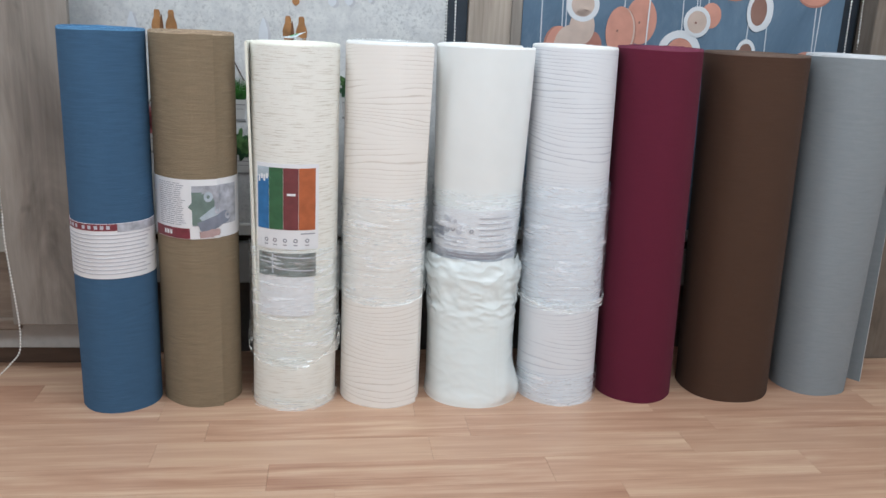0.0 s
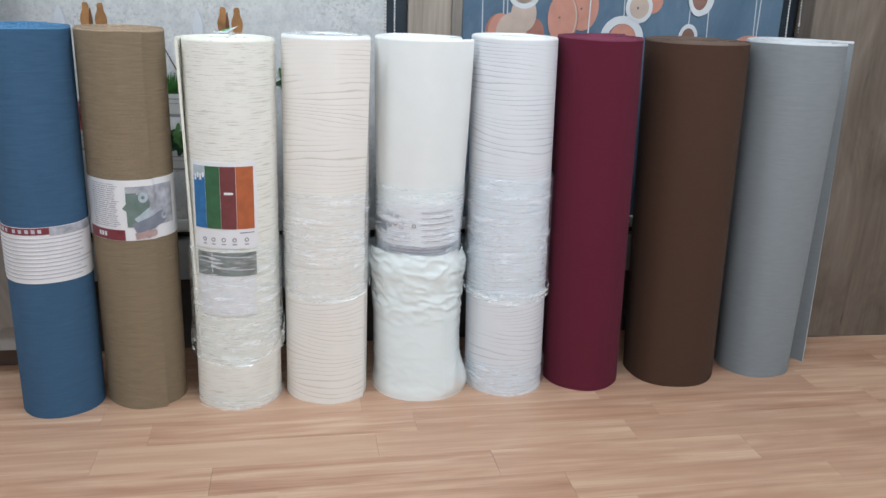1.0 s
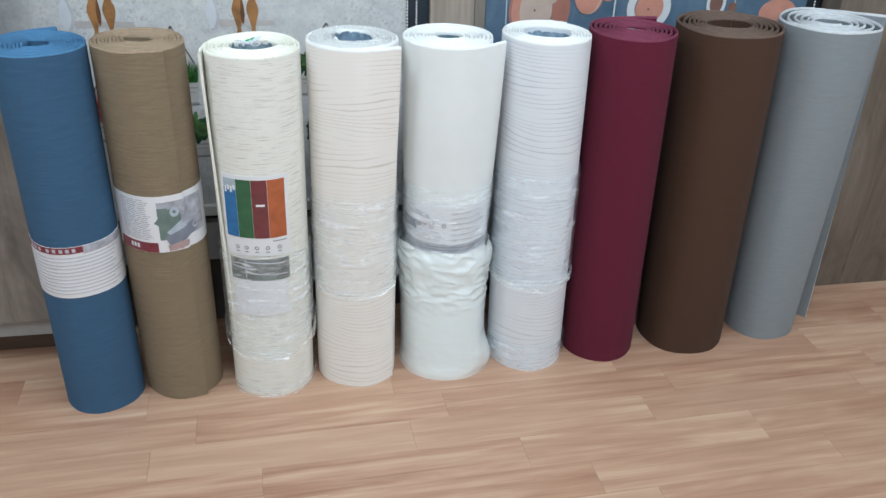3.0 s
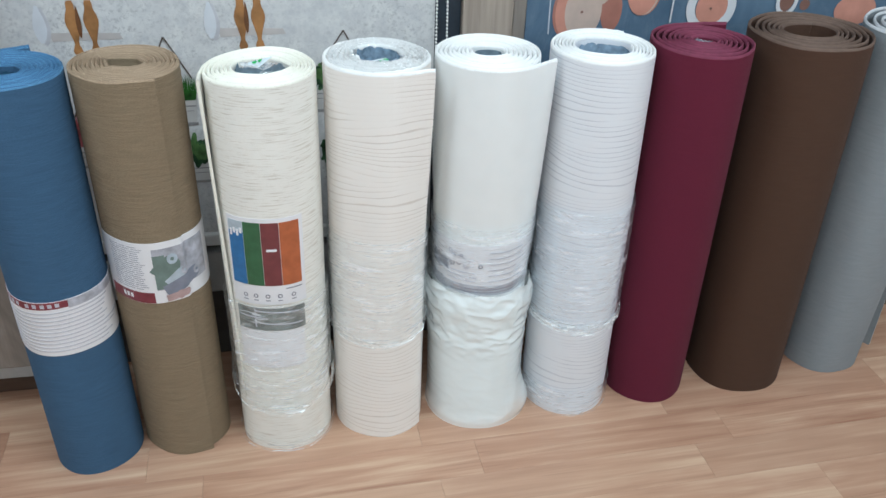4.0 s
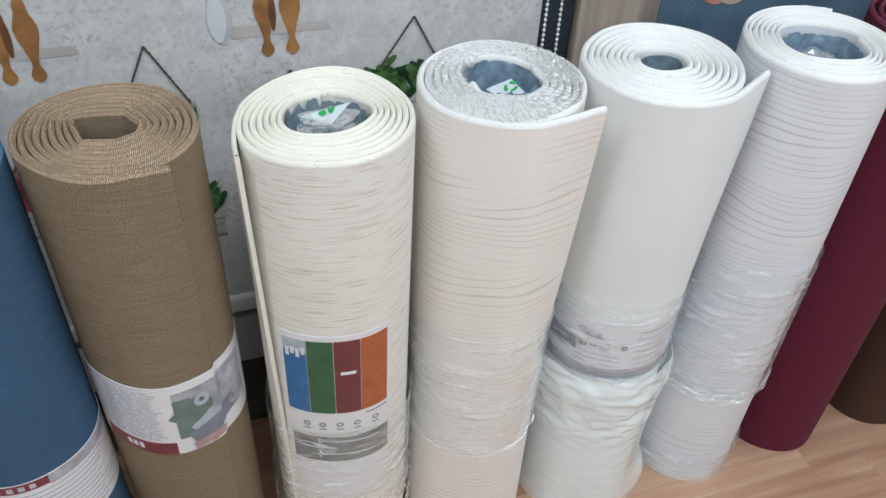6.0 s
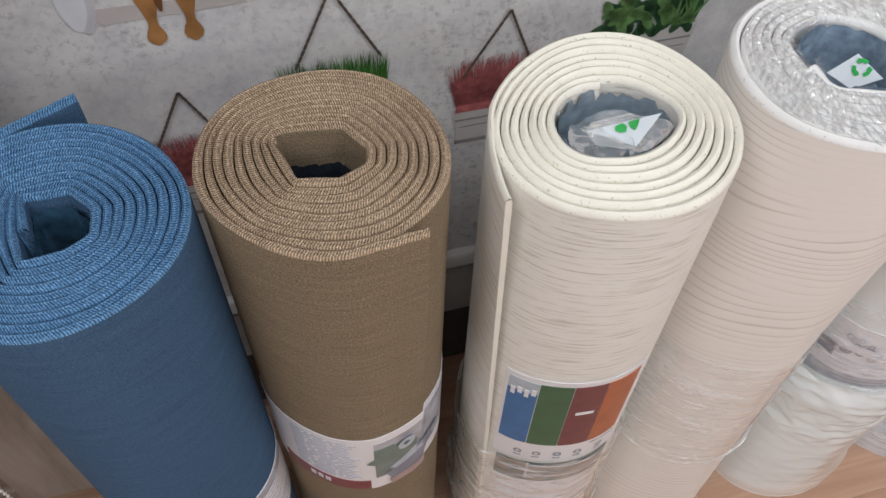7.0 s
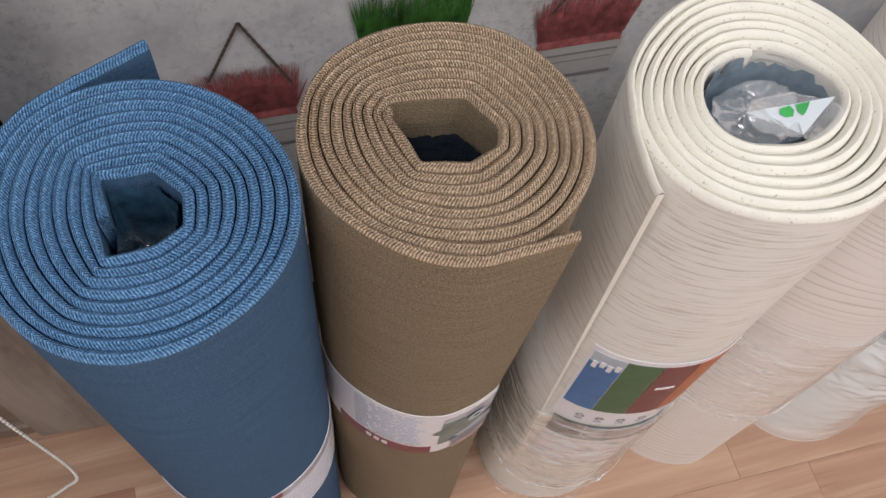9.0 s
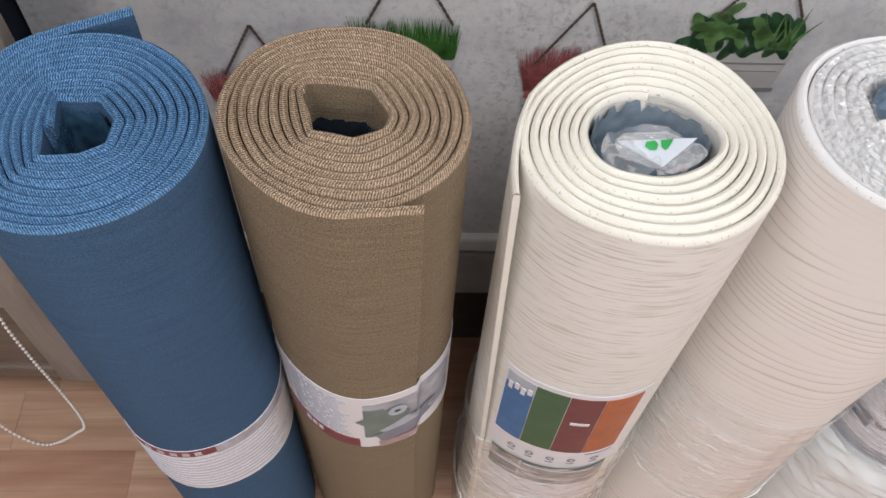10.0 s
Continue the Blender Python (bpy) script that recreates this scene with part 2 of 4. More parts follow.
def stone_print():
    n = Nodes("stone_print")
    c = n.coords()
    wide = n.noise(c, 5.5, 4, 0.6)
    a = n.noise(c, 22, 8, 0.72)
    b = n.noise(c, 105, 7, 0.75, 0.3)
    p = n.noise(c, 60, 6, 0.7)
    col = n.ramp(a, (0.3, (0.50, 0.50, 0.515)), (0.62, (0.675, 0.67, 0.655)))
    speck = n.math("MULTIPLY", n.ramp(b, (0.50, 0.0), (0.66, 0.8)), n.ramp(wide, (0.36, 0.25), (0.62, 1.0)))
    col = n.mix(speck, col, (0.30, 0.295, 0.305))
    col = n.mix(n.ramp(p, (0.52, 0.0), (0.75, 0.4)), col, (0.71, 0.70, 0.68))
    return n.done(col, 0.55, n.bump(b, 0.05, 0.001))


def weathered(name, dark, mid, light, crack):
    """Printed old boards: soft tall blotches, faint grain, a few dark cracks and knots."""
    n = Nodes(name)
    soft = n.noise(n.coords("Object", (9, 9, 2.2)), 1.0, 5, 0.6, 0.8)
    grain = n.noise(n.coords("Object", (85, 85, 3.0)), 1.0, 4, 0.6, 0.3)
    t = n.math("ADD", n.math("MULTIPLY", soft, 0.78), n.math("MULTIPLY", grain, 0.22))
    col = n.ramp(t, (0.33, dark), (0.5, mid), (0.67, light))
    split = n.noise(n.coords("Object", (46, 46, 5.0)), 1.0, 2, 0.5, 0.6)
    col = n.mix(n.ramp(split, (0.71, 0.0), (0.76, 0.75)), col, crack)
    knot = n.noise(n.coords("Object", (14, 14, 9)), 1.0, 2, 0.5)
    col = n.mix(n.ramp(knot, (0.72, 0.0), (0.80, 0.6)), col, crack)
    return n.done(col, 0.6, n.bump(t, 0.15, 0.001))


def blue_print():
    n = Nodes("slate_blue_print")
    c = n.coords("Object", (1, 1, 0.6))
    a = n.noise(c, 3.2, 6, 0.6, 1.5)
    b = n.noise(c, 11, 6, 0.7, 2.0)
    col = n.ramp(a, (0.25, (0.052, 0.096, 0.158)), (0.75, (0.148, 0.22, 0.305)))
    col = n.mix(n.ramp(b, (0.5, 0.0), (0.75, 0.3)), col, (0.23, 0.29, 0.35))
    return n.done(col, 0.55)


def wood(name, dark, mid, light, grain=1.0, along=2, rough=0.55, rnd=False, bumpy=0.2, swirl=1.5):
    n = Nodes(name)
    sc = [38.0, 38.0, 38.0]
    sc[along] = 2.2
    shift = None
    if rnd:
        info = n.add("ShaderNodeObjectInfo", "Random")
        shift = n.add("ShaderNodeCombineXYZ", 0, {0: n.math("MULTIPLY", info, 37.0), 1: n.math("MULTIPLY", info, 91.0), 2: 0.0})
    c = n.coords("Object", tuple(x * grain for x in sc), shift)
    a = n.noise(c, 1.0, 6, 0.6, 0.6)
    sc2 = [70.0, 70.0, 70.0]
    sc2[along] = 1.2
    b = n.noise(n.coords("Object", tuple(sc2), shift), 1.0, 4, 0.6)
    sc3 = [7.0, 7.0, 7.0]
    sc3[along] = 0.9
    k = n.noise(n.coords("Object", tuple(sc3), shift), 1.0, 3, 0.5, swirl)
    t = n.math("ADD", n.math("MULTIPLY", a, 0.45), n.math("ADD", n.math("MULTIPLY", b, 0.2), n.math("MULTIPLY", k, 0.35)))
    col = n.ramp(t, (0.34, dark), (0.5, mid), (0.66, light))
    sc4 = [120.0, 120.0, 120.0]
    sc4[along] = 2.4
    vein = n.noise(n.coords("Object", tuple(sc4), shift), 1.0, 3, 0.6, 0.4)
    col = n.mix(n.ramp(vein, (0.58, 0.0), (0.68, 0.38)), col, tuple(x * 0.8 for x in dark))
    if rnd:
        tone = n.add("ShaderNodeObjectInfo", "Random")
        f = n.math("FRACT", n.math("MULTIPLY", tone, 7.31))
        col = n.mix(n.math("MULTIPLY", f, 0.55), col, n.mix(n.math("FRACT", n.math("MULTIPLY", tone, 23.7)), dark, light))
    return n.done(col, rough, n.bump(t, bumpy, 0.001))


STONE = stone_print()
SLATE = blue_print()
GREYWOOD = weathered("weathered_wood", (0.135, 0.116, 0.099), (0.24, 0.209, 0.18), (0.335, 0.298, 0.262), (0.07, 0.055, 0.045))
BROWNPANEL = weathered("brown_weathered_wood", (0.095, 0.074, 0.055), (0.165, 0.134, 0.105), (0.235, 0.20, 0.165), (0.05, 0.038, 0.03))
SHADEWOOD = wood("dark_shade_wood", (0.045, 0.026, 0.018), (0.075, 0.045, 0.03), (0.11, 0.07, 0.048), 0.6, 0)
BROWNWOOD = wood("brown_plank_print", (0.10, 0.072, 0.052), (0.17, 0.13, 0.10), (0.25, 0.20, 0.155), 0.6, 0)
PALEWOOD = wood("pale_wood", (0.22, 0.18, 0.145), (0.40, 0.335, 0.275), (0.50, 0.43, 0.365))
FLOORWOOD = wood("laminate_oak", (0.275, 0.130, 0.078), (0.43, 0.256, 0.166), (0.61, 0.435, 0.297), 0.8, 0, 0.4, True, 0.05, 3.4)


glow = Nodes("light_diffuser")
GLOW = glow.done((0.9, 0.9, 0.9), 0.5, Emission_Color=(1.0, 0.98, 0.96), Emission_Strength=1.3)


# ---- mesh helpers ----
def mesh(name, verts, faces, mat=None, smooth=True, uvs=None, mats=None, face_mats=None):
    me = bpy.data.meshes.new(name)
    me.from_pydata([tuple(v) for v in verts], [], faces)
    if uvs is not None:
        lay = me.uv_layers.new(name="UVMap")
        idx = np.empty(len(me.loops), dtype=np.int32)
        me.loops.foreach_get("vertex_index", idx)
        lay.data.foreach_set("uv", np.asarray(uvs, dtype=np.float32)[idx].ravel())
    for m in (mats or [mat]):
        me.materials.append(m)
    if face_mats is not None:
        me.polygons.foreach_set("material_index", np.asarray(face_mats, dtype=np.int32))
    me.polygons.foreach_set("use_smooth", [smooth] * len(me.polygons))
    me.update()
    return me


def child(name, me, parent, label=""):
    ob = new(name, me)
    ob.parent = parent
    return tagged(ob, label)


def thing(name, label, category, group="", kind="", at=(0, 0, 0), data=None):
    ob = new(name, data)
    ob.location = at
    return tagged(ob, label, category, group, kind)


def grid_faces(nu, nv, wrap_u=False, base=0, flip=False):
    out = []
    for i in range(nu if wrap_u else nu - 1):
        for j in range(nv - 1):
            a, b = base + i * nv + j, base + ((i + 1) % nu) * nv + j
            f = (a, b, b + 1, a + 1)
            out.append(f[::-1] if flip else f)
    return out


def box(name, x0, x1, y0, y1, z0, z1, mat, bevel=0.0, parent=None, m=None):
    bm = bmesh.new()
    bmesh.ops.create_cube(bm, size=1.0)
    for v in bm.verts:
        v.co = Vector(((x0 + x1) / 2 + v.co.x * (x1 - x0), (y0 + y1) / 2 + v.co.y * (y1 - y0), (z0 + z1) / 2 + v.co.z * (z1 - z0)))
    if bevel:
        bmesh.ops.bevel(bm, geom=bm.edges, offset=bevel, segments=2, profile=0.5, affect="EDGES")
    if m is not None:
        bmesh.ops.transform(bm, matrix=m, verts=bm.verts)
    bmesh.ops.recalc_face_normals(bm, faces=bm.faces)
    me = bpy.data.meshes.new(name)
    bm.to_mesh(me)
    bm.free()
    me.materials.append(mat)
    return me


# wall frame: local x along the wall, local -y into the shop, z up
WALL = Matrix.Translation((0.013, 2.485, -0.033)) @ Matrix.Rotation(math.atan(0.150), 4, "Z") @ Matrix(((1.0287, 0, 0, 0), (0, 1, 0, 0), (-0.0091, 0, 1.0226, 0), (0, 0, 0, 1)))
# the boards that stand out in front of it at both ends
FRONT = Matrix.Translation((0, 2.44, 0)) @ Matrix.Rotation(math.atan(0.11), 4, "Z")

# ---- the room ----
box_floor = thing("floor", "pinkish oak laminate floor of staggered planks", "floor", kind="structure", data=box("floor", -3.6, 3.8, -3.2, 3.2, -0.08, -0.006, FLOORWOOD))
thing("ceiling", "plain white ceiling", "ceiling", kind="structure", data=box("ceiling", -3.6, 3.8, -3.2, 3.2, CEIL, CEIL + 0.1, PLASTER))
thing("wall_south", "plain white wall", "wall", kind="structure", data=box("wall_south", -3.6, 3.8, -3.2, -3.08, 0, CEIL, PLASTER))
thing("wall_west", "plain white wall", "wall", kind="structure", data=box("wall_west", -3.6, -3.48, -3.08, 3.0, 0, CEIL, PLASTER))
thing("wall_east", "plain white wall", "wall", kind="structure", data=box("wall_east", 3.68, 3.8, -3.08, 3.0, 0, CEIL, PLASTER))
wall_north = thing("wall_north", "dark board wall behind hanging printed blinds", "wall", kind="structure", data=box("wall_north", -3.7, 3.9, 0.03, 0.15, 0, CEIL, CHAR, m=WALL))
for lx, ly in LIGHTS:
    lt = thing("ceiling_light", "flat white ceiling light panel", "ceiling light", "ceiling lights", at=(lx, ly, CEIL))
    child("frame", box("frame", -0.62, 0.62, -0.32, 0.32, -0.016, -0.002, BAR, 0.004), lt)
    child("diffuser", box("diffuser", -0.58, 0.58, -0.28, 0.28, -0.021, -0.0165, GLOW, 0.002), lt, "glowing white diffuser")


def wall_box(u0, u1, w0, w1, z0, z1, mat, bevel=0.0, name="panel", on=WALL):
    """A box on the wall: u along it, w metres out of it into the shop."""
    return box(name, u0, u1, -w1, -w0, z0, z1, mat, bevel, m=on)


# ---- rolls of foam wall covering ----
def polar_hole(pts, cx, cy, ease=13):
    """Radius by angle of a hole with straight sides between a few corners."""
    pol = sorted((math.atan2(y - cy, x - cx) % (2 * math.pi), x - cx, y - cy) for x, y in pts)

    def radius(th):
        th %= 2 * math.pi
        for i, (a, ax, ay) in enumerate(pol):
            b, bx, by = pol[(i + 1) % len(pol)]
            if (th - a) % (2 * math.pi) <= (b - a) % (2 * math.pi):
                c, s = math.cos(th), math.sin(th)
                den = c * (by - ay) - s * (bx - ax)
                return (ax * (by - ay) - ay * (bx - ax)) / den
        return math.hypot(pol[0][1], pol[0][2])

    table = np.array([radius(2 * math.pi * i / 720) for i in range(721)])
    soft = np.convolve(np.concatenate([table[-91:-1], table, table[1:91]]), np.ones(ease) / ease, "same")[90:-90]
    return lambda th: float(np.interp(th % (2 * math.pi), np.linspace(0, 2 * math.pi, 721), soft))


class Roll:
    """A sheet wound N turns round a hole; its outer end leaves the roll as a flap."""

    def __init__(self, name, label, base, top, height, radius, hole, turns, wind, end, flap, thick, mat, edge=None, curl=(0.0, 0.8), pinch=None, loose=1.0, wob=0.0008, seed=0, bow=None):
        self.base, self.top, self.H, self.R = Vector((*base, 0)), Vector((*top, 0)), height, radius
        self.hole, self.N, self.wind, self.end, self.flap, self.th = hole, turns, wind, math.radians(end), flap, thick
        self.curl, self.pinch, self.loose, self.wob, self.seed = curl, pinch, loose, wob, seed
        self.bow = bow
        self.cache = {}
        self.ob = thing(name, label, "wallpaper roll", "rolls standing in a row", at=(base[0], base[1], 0))
        mats = [mat, edge or mat]
        child("sheet", self.sheet(mats), self.ob)

    def rho(self, s, th):
        """Radius of the sheet's outer face."""
        f = max(0.0, s) / self.N
        r = self.hole(th) - 0.0036 + self.th
        k = r + (self.R * (self.bow(th) if self.bow else 1.0) - r) * f ** self.loose
        return k + f * (self.wob * math.sin(3 * th + self.seed) + self.wob * 0.7 * math.sin(5 * th + 1.7 * s + self.seed))

    def local(self, s, th):
        """Thickness of the sheet where it lies: tight rolls fill the room between the turns."""
        if self.loose != 1.0 or s > self.N:
            return self.th
        s = max(s, 1.0)
        return max(0.5 * self.th, min(1.25 * self.th, 0.90 * (self.rho(s, th) - self.rho(s - 1, th))))

    def squeeze(self, z):
        return self.pinch(z / self.H) if self.pinch else 1.0

    def middle(self, z):
        return self.base.lerp(self.top, z / self.H)

    def line(self, s, z):
        """Middle of the sheet at turn s and height z (relative to the axis), and its outward normal."""
        sq = self.squeeze(z)
        if s <= self.N:
            th = self.end + self.wind * 2 * math.pi * (s - self.N)
            n = Vector((math.cos(th), math.sin(th)))
            return n * (self.rho(s, th) * sq - self.local(s, th) / 2), n
        th = self.end
        n = Vector((math.cos(th), math.sin(th)))
        t = Vector((-n.y, n.x)) * self.wind
        p0 = n * (self.rho(self.N, th) * sq - self.local(self.N, th) / 2)
        g = (s - self.N) * self.flap
        lift = self.curl(z / self.H) if callable(self.curl) else self.curl[1] + (self.curl[0] - self.curl[1]) * (1 - z / self.H)
        kap = (1 - lift) / (self.R * 0.985)
        a = kap * g
        if abs(kap) > 1e-6:
            p = p0 + t * (math.sin(a) / kap) - n * ((1 - math.cos(a)) / kap)
        else:
            p = p0 + t * g
        return p, (n * math.cos(a) + t * math.sin(a))

    def strip(self, ss, levels, deep):
        """Vertices of a run of the sheet with the given outer heights; deep: the inner face's heights."""
        h = self.th / 2
        H = self.H
        rim = [(h, H - 0.0062), (h * 0.78, H - 0.0021), (0, H), (-h * 0.78, H - 0.0021), (-h, H - 0.0062)]
        ring = [(h, z) for z in levels] + rim[:1] + rim + rim[-1:] + [(-h, z) for z in deep]
        first = len(levels) + 1
        verts, uvs = [], []
        arc, last = 0.0, None
        for s in ss:
            mid, _ = self.line(s, H)
            if last is not None:
                arc += (mid - last).length
            last = mid.copy()
            th = self.end + self.wind * 2 * math.pi * (min(s, self.N) - self.N)
            g = self.local(min(s, self.N), th) / self.th
            dz = 0.0016 * noise.noise(Vector((s * 5.0, self.seed, 0))) + 0.001 * math.sin(s * 2.1 + self.seed)
            for k, (o, z) in enumerate(ring):
                p, n = self.line(s, z)
                c = self.middle(z) - self.base
                zz = z + (dz if first - 1 <= k < first + 6 else 0)
                verts.append((c.x + p.x + n.x * o * g, c.y + p.y + n.y * o * g, zz))
                uvs.append((arc, 10.0 + (h - o) / self.th if first <= k < first + 5 else z))
        return verts, uvs, len(ring), first

    def sheet(self, mats):
        verts, faces, uvs, fm = [], [], [], []
        cut = self.N - 1.12
        runs = [(np.linspace(0, 1.02, 70), [self.H - 0.05], [self.H - 0.03, self.H - 0.12, 0.25]),
                (np.linspace(1.02, cut, int((cut - 1.02) * 64)), [self.H - 0.05], [self.H - 0.05]),
                (np.concatenate([np.linspace(cut, self.N, 96), np.linspace(self.N + 0.06, self.N + 1, 16)]), list(np.linspace(0.0, self.H - 0.02, 26)), list(np.linspace(self.H - 0.02, 0.0, 26)))]
        for ss, lev, deep in runs:
            v, u, nv, first = self.strip(ss, lev, deep)
            base = len(verts)
            f = grid_faces(len(ss), nv, base=base, flip=self.wind < 0)
            verts += v
            uvs += u
            for q in f:
                k = min((i - base) % nv for i in q)
                if k not in (first - 1, first + 4):
                    faces.append(q)
                    fm.append(1 if first <= k < first + 4 else 0)
            for e in (0, len(ss) - 1):
                ids = [base + e * nv + k for k in range(nv)]
                # the sheet's cut end
                for k in range(nv // 2):
                    if nv - 2 - k > k + 1:
                        faces.append((ids[k], ids[k + 1], ids[nv - 2 - k], ids[nv - 1 - k]))
                        fm.append(1)
        me = mesh("sheet", verts, faces, uvs=uvs, mats=mats, face_mats=fm)
        me.set_sharp_from_angle(angle=radians(50))
        return me

    def flap_radius(self, th, z):
        """Radius of the loose end's outer face at angle th, falling off softly past its tip."""
        key = round(z, 4)
        if key not in self.cache:
            pts = []
            for i in range(15):
                p, n = self.line(self.N + i / 14, z)
                p = p + n * (self.th / 2)
                pts.append((((math.atan2(p.y, p.x) - self.end) * self.wind + 0.3) % (2 * math.pi) - 0.3, p.length))
            self.cache[key] = pts
        pts = self.cache[key]
        a = ((th - self.end) * self.wind + 0.3) % (2 * math.pi) - 0.3
        tip = pts[-1][0]
        if a < 0 or a > tip + 0.13:
            return 0.0
        if a > tip:
            return pts[-1][1] - self.th * 1.1 * ((a - tip) / 0.13)
        return float(np.interp(a, [p[0] for p in pts], [p[1] for p in pts]))

    def skin(self, th, z, out=0.001, over=True):
        """A point on the outer face at angle th (radians, local to the thing)."""
        d = (self.end - th) * self.wind % (2 * math.pi) / (2 * math.pi)
        sq = self.squeeze(z)
        r = self.rho(self.N - d, th) * sq
        r = (max(r, self.flap_radius(th, z)) if over else r) + out
        c = self.middle(z) - self.base
        return c.x + r * math.cos(th), c.y + r * math.sin(th), z

    def patch(self, name, a0, a1, z0, z1, mat, out=0.0012, parent=None, label="", nu=28, nz=4, wave=None, slope=0.0, over=True):
        """A thin sheet of paper or print on the roll from angle a0 to a1 (degrees, -90 faces the aisle)."""
        verts, uvs = [], []
        nu = max(nu, int(abs(a1 - a0) / 2.2) + 2)
        for side, o in ((0, out), (1, out - 0.0008)):
            for i in range(nu):
                th = radians(a0 + (a1 - a0) * i / (nu - 1))
                for j in range(nz):
                    z = z0 + (z1 - z0) * j / (nz - 1) + slope * (th - radians(a0))
                    extra = wave(th, z) if wave else 0.0
                    verts.append(self.skin(th, z, o + extra, over))
                    uvs.append((th * self.R, z))
        flip = a1 < a0
        faces = grid_faces(nu, nz, flip=flip) + grid_faces(nu, nz, base=nu * nz, flip=not flip)
        n1 = nu * nz
        for j in range(nz - 1):
            for i in (0, nu - 1):
                faces.append((i * nz + j, i * nz + j + 1, n1 + i * nz + j + 1, n1 + i * nz + j))
        for i in range(nu - 1):
            for j in (0, nz - 1):
                faces.append((i * nz + j, (i + 1) * nz + j, n1 + (i + 1) * nz + j, n1 + i * nz + j))
        me = mesh(name, verts, faces, mat, uvs=uvs)
        me.set_sharp_from_angle(angle=radians(60))
        ob = new(name, me)
        ob.parent = parent or self.ob
        return tagged(ob, label)


def ring_hole(rx, ry, turn=0.0, power=2.0):
    def f(th):
        a = th - radians(turn)
        return (abs(math.cos(a) / rx) ** power + abs(math.sin(a) / ry) ** power) ** (-1 / power)
    return f


def round_up(pts, cx, cy, ease=13):
    return polar_hole(pts, cx, cy, ease)


def bowed(*parts):
    """A roll pressed out of round: pairs of cosine and sine shares, one pair for each harmonic."""
    pairs = list(zip(parts[::2], parts[1::2]))
    return lambda th: 1 + sum(a * math.cos((k + 1) * th) + b * math.sin((k + 1) * th) for k, (a, b) in enumerate(pairs))


blue = Roll("wallpaper_roll", "blue woven foam wallpaper roll with a white paper band", (-0.855, 2.074), (-0.848, 2.065), 0.977, 0.1075,
            round_up([(-0.870, 2.092), (-0.835, 2.096), (-0.816, 2.076), (-0.816, 2.052), (-0.832, 2.041), (-0.859, 2.036)], -0.844, 2.066),
            9.2, -1, 125.6, 0.079, 0.0071, BLUE, BLUE_EDGE, curl=(1.0, 1.0), seed=1, bow=bowed(0.010, 0.038, -0.015, -0.024, 0.010, 0.003))
brown = Roll("wallpaper_roll", "tan woven foam wallpaper roll with a printed paper band", (-0.652, 2.130), (-0.646, 2.113), 0.976, 0.1060,
             round_up([(-0.68, 2.131), (-0.673, 2.142), (-0.624, 2.144), (-0.604, 2.119), (-0.606, 2.103), (-0.627, 2.089), (-0.66, 2.09)], -0.642, 2.115),
             8.367, 1, -78, 0.060, 0.0073, BROWN, BROWN_EDGE, curl=lambda q: 0.22 + 0.72 * max(0.0, (q - 0.64) / 0.36) + 0.4 * max(0.0, (0.46 - q) / 0.46), wob=0.0012, seed=2, bow=bowed(0.056, 0.014, 0.020, -0.023, -0.020, 0.003))
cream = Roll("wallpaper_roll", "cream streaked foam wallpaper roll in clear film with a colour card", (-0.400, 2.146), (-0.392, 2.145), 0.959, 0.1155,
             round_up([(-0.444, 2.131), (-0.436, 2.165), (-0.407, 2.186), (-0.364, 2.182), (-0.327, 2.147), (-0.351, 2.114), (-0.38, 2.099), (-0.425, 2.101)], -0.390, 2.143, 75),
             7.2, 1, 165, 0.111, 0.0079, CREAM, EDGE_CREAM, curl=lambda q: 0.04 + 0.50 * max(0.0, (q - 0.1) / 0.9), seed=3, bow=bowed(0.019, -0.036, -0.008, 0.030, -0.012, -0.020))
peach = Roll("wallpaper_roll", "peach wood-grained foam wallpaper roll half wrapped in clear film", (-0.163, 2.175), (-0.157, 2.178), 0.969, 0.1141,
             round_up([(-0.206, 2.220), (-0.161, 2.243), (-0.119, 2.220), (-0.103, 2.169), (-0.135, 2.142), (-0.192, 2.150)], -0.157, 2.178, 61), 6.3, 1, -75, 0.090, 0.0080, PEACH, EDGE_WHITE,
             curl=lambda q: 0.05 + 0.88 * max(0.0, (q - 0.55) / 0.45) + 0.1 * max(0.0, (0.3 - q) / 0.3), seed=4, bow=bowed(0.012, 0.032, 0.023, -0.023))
white = Roll("wallpaper_roll", "smooth white foam wallpaper roll in a crumpled plastic bag", (0.084, 2.213), (0.074, 2.208), 0.970, 0.1175,
             ring_hole(0.033, 0.027, 0, 2.3), 8.4, 1, -52, 0.080, 0.0084, WHITE, EDGE_WHITE, curl=lambda q: 1.0 * max(0.0, (q - 0.46) / 0.54) ** 0.85, wob=0.0012, seed=5, bow=bowed(0.030, -0.008),
             pinch=lambda q: 0.965 + 0.035 * min(1.0, max(0.0, (q - 0.5) / 0.4)))
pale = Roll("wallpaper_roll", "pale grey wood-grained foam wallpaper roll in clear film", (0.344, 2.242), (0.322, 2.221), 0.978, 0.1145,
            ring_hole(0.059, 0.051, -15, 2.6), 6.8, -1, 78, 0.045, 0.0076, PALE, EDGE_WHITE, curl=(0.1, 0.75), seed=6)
maroon = Roll("wallpaper_roll", "plain maroon cloth-faced foam wallpaper roll", (0.578, 2.281), (0.549, 2.253), 0.983, 0.117,
              ring_hole(0.028, 0.024, 0), 8.6, -1, 97, 0.105, 0.0064, MAROON, EDGE_MAROON, curl=(0.0, 0.85), loose=1.35, wob=0.0016, seed=7)
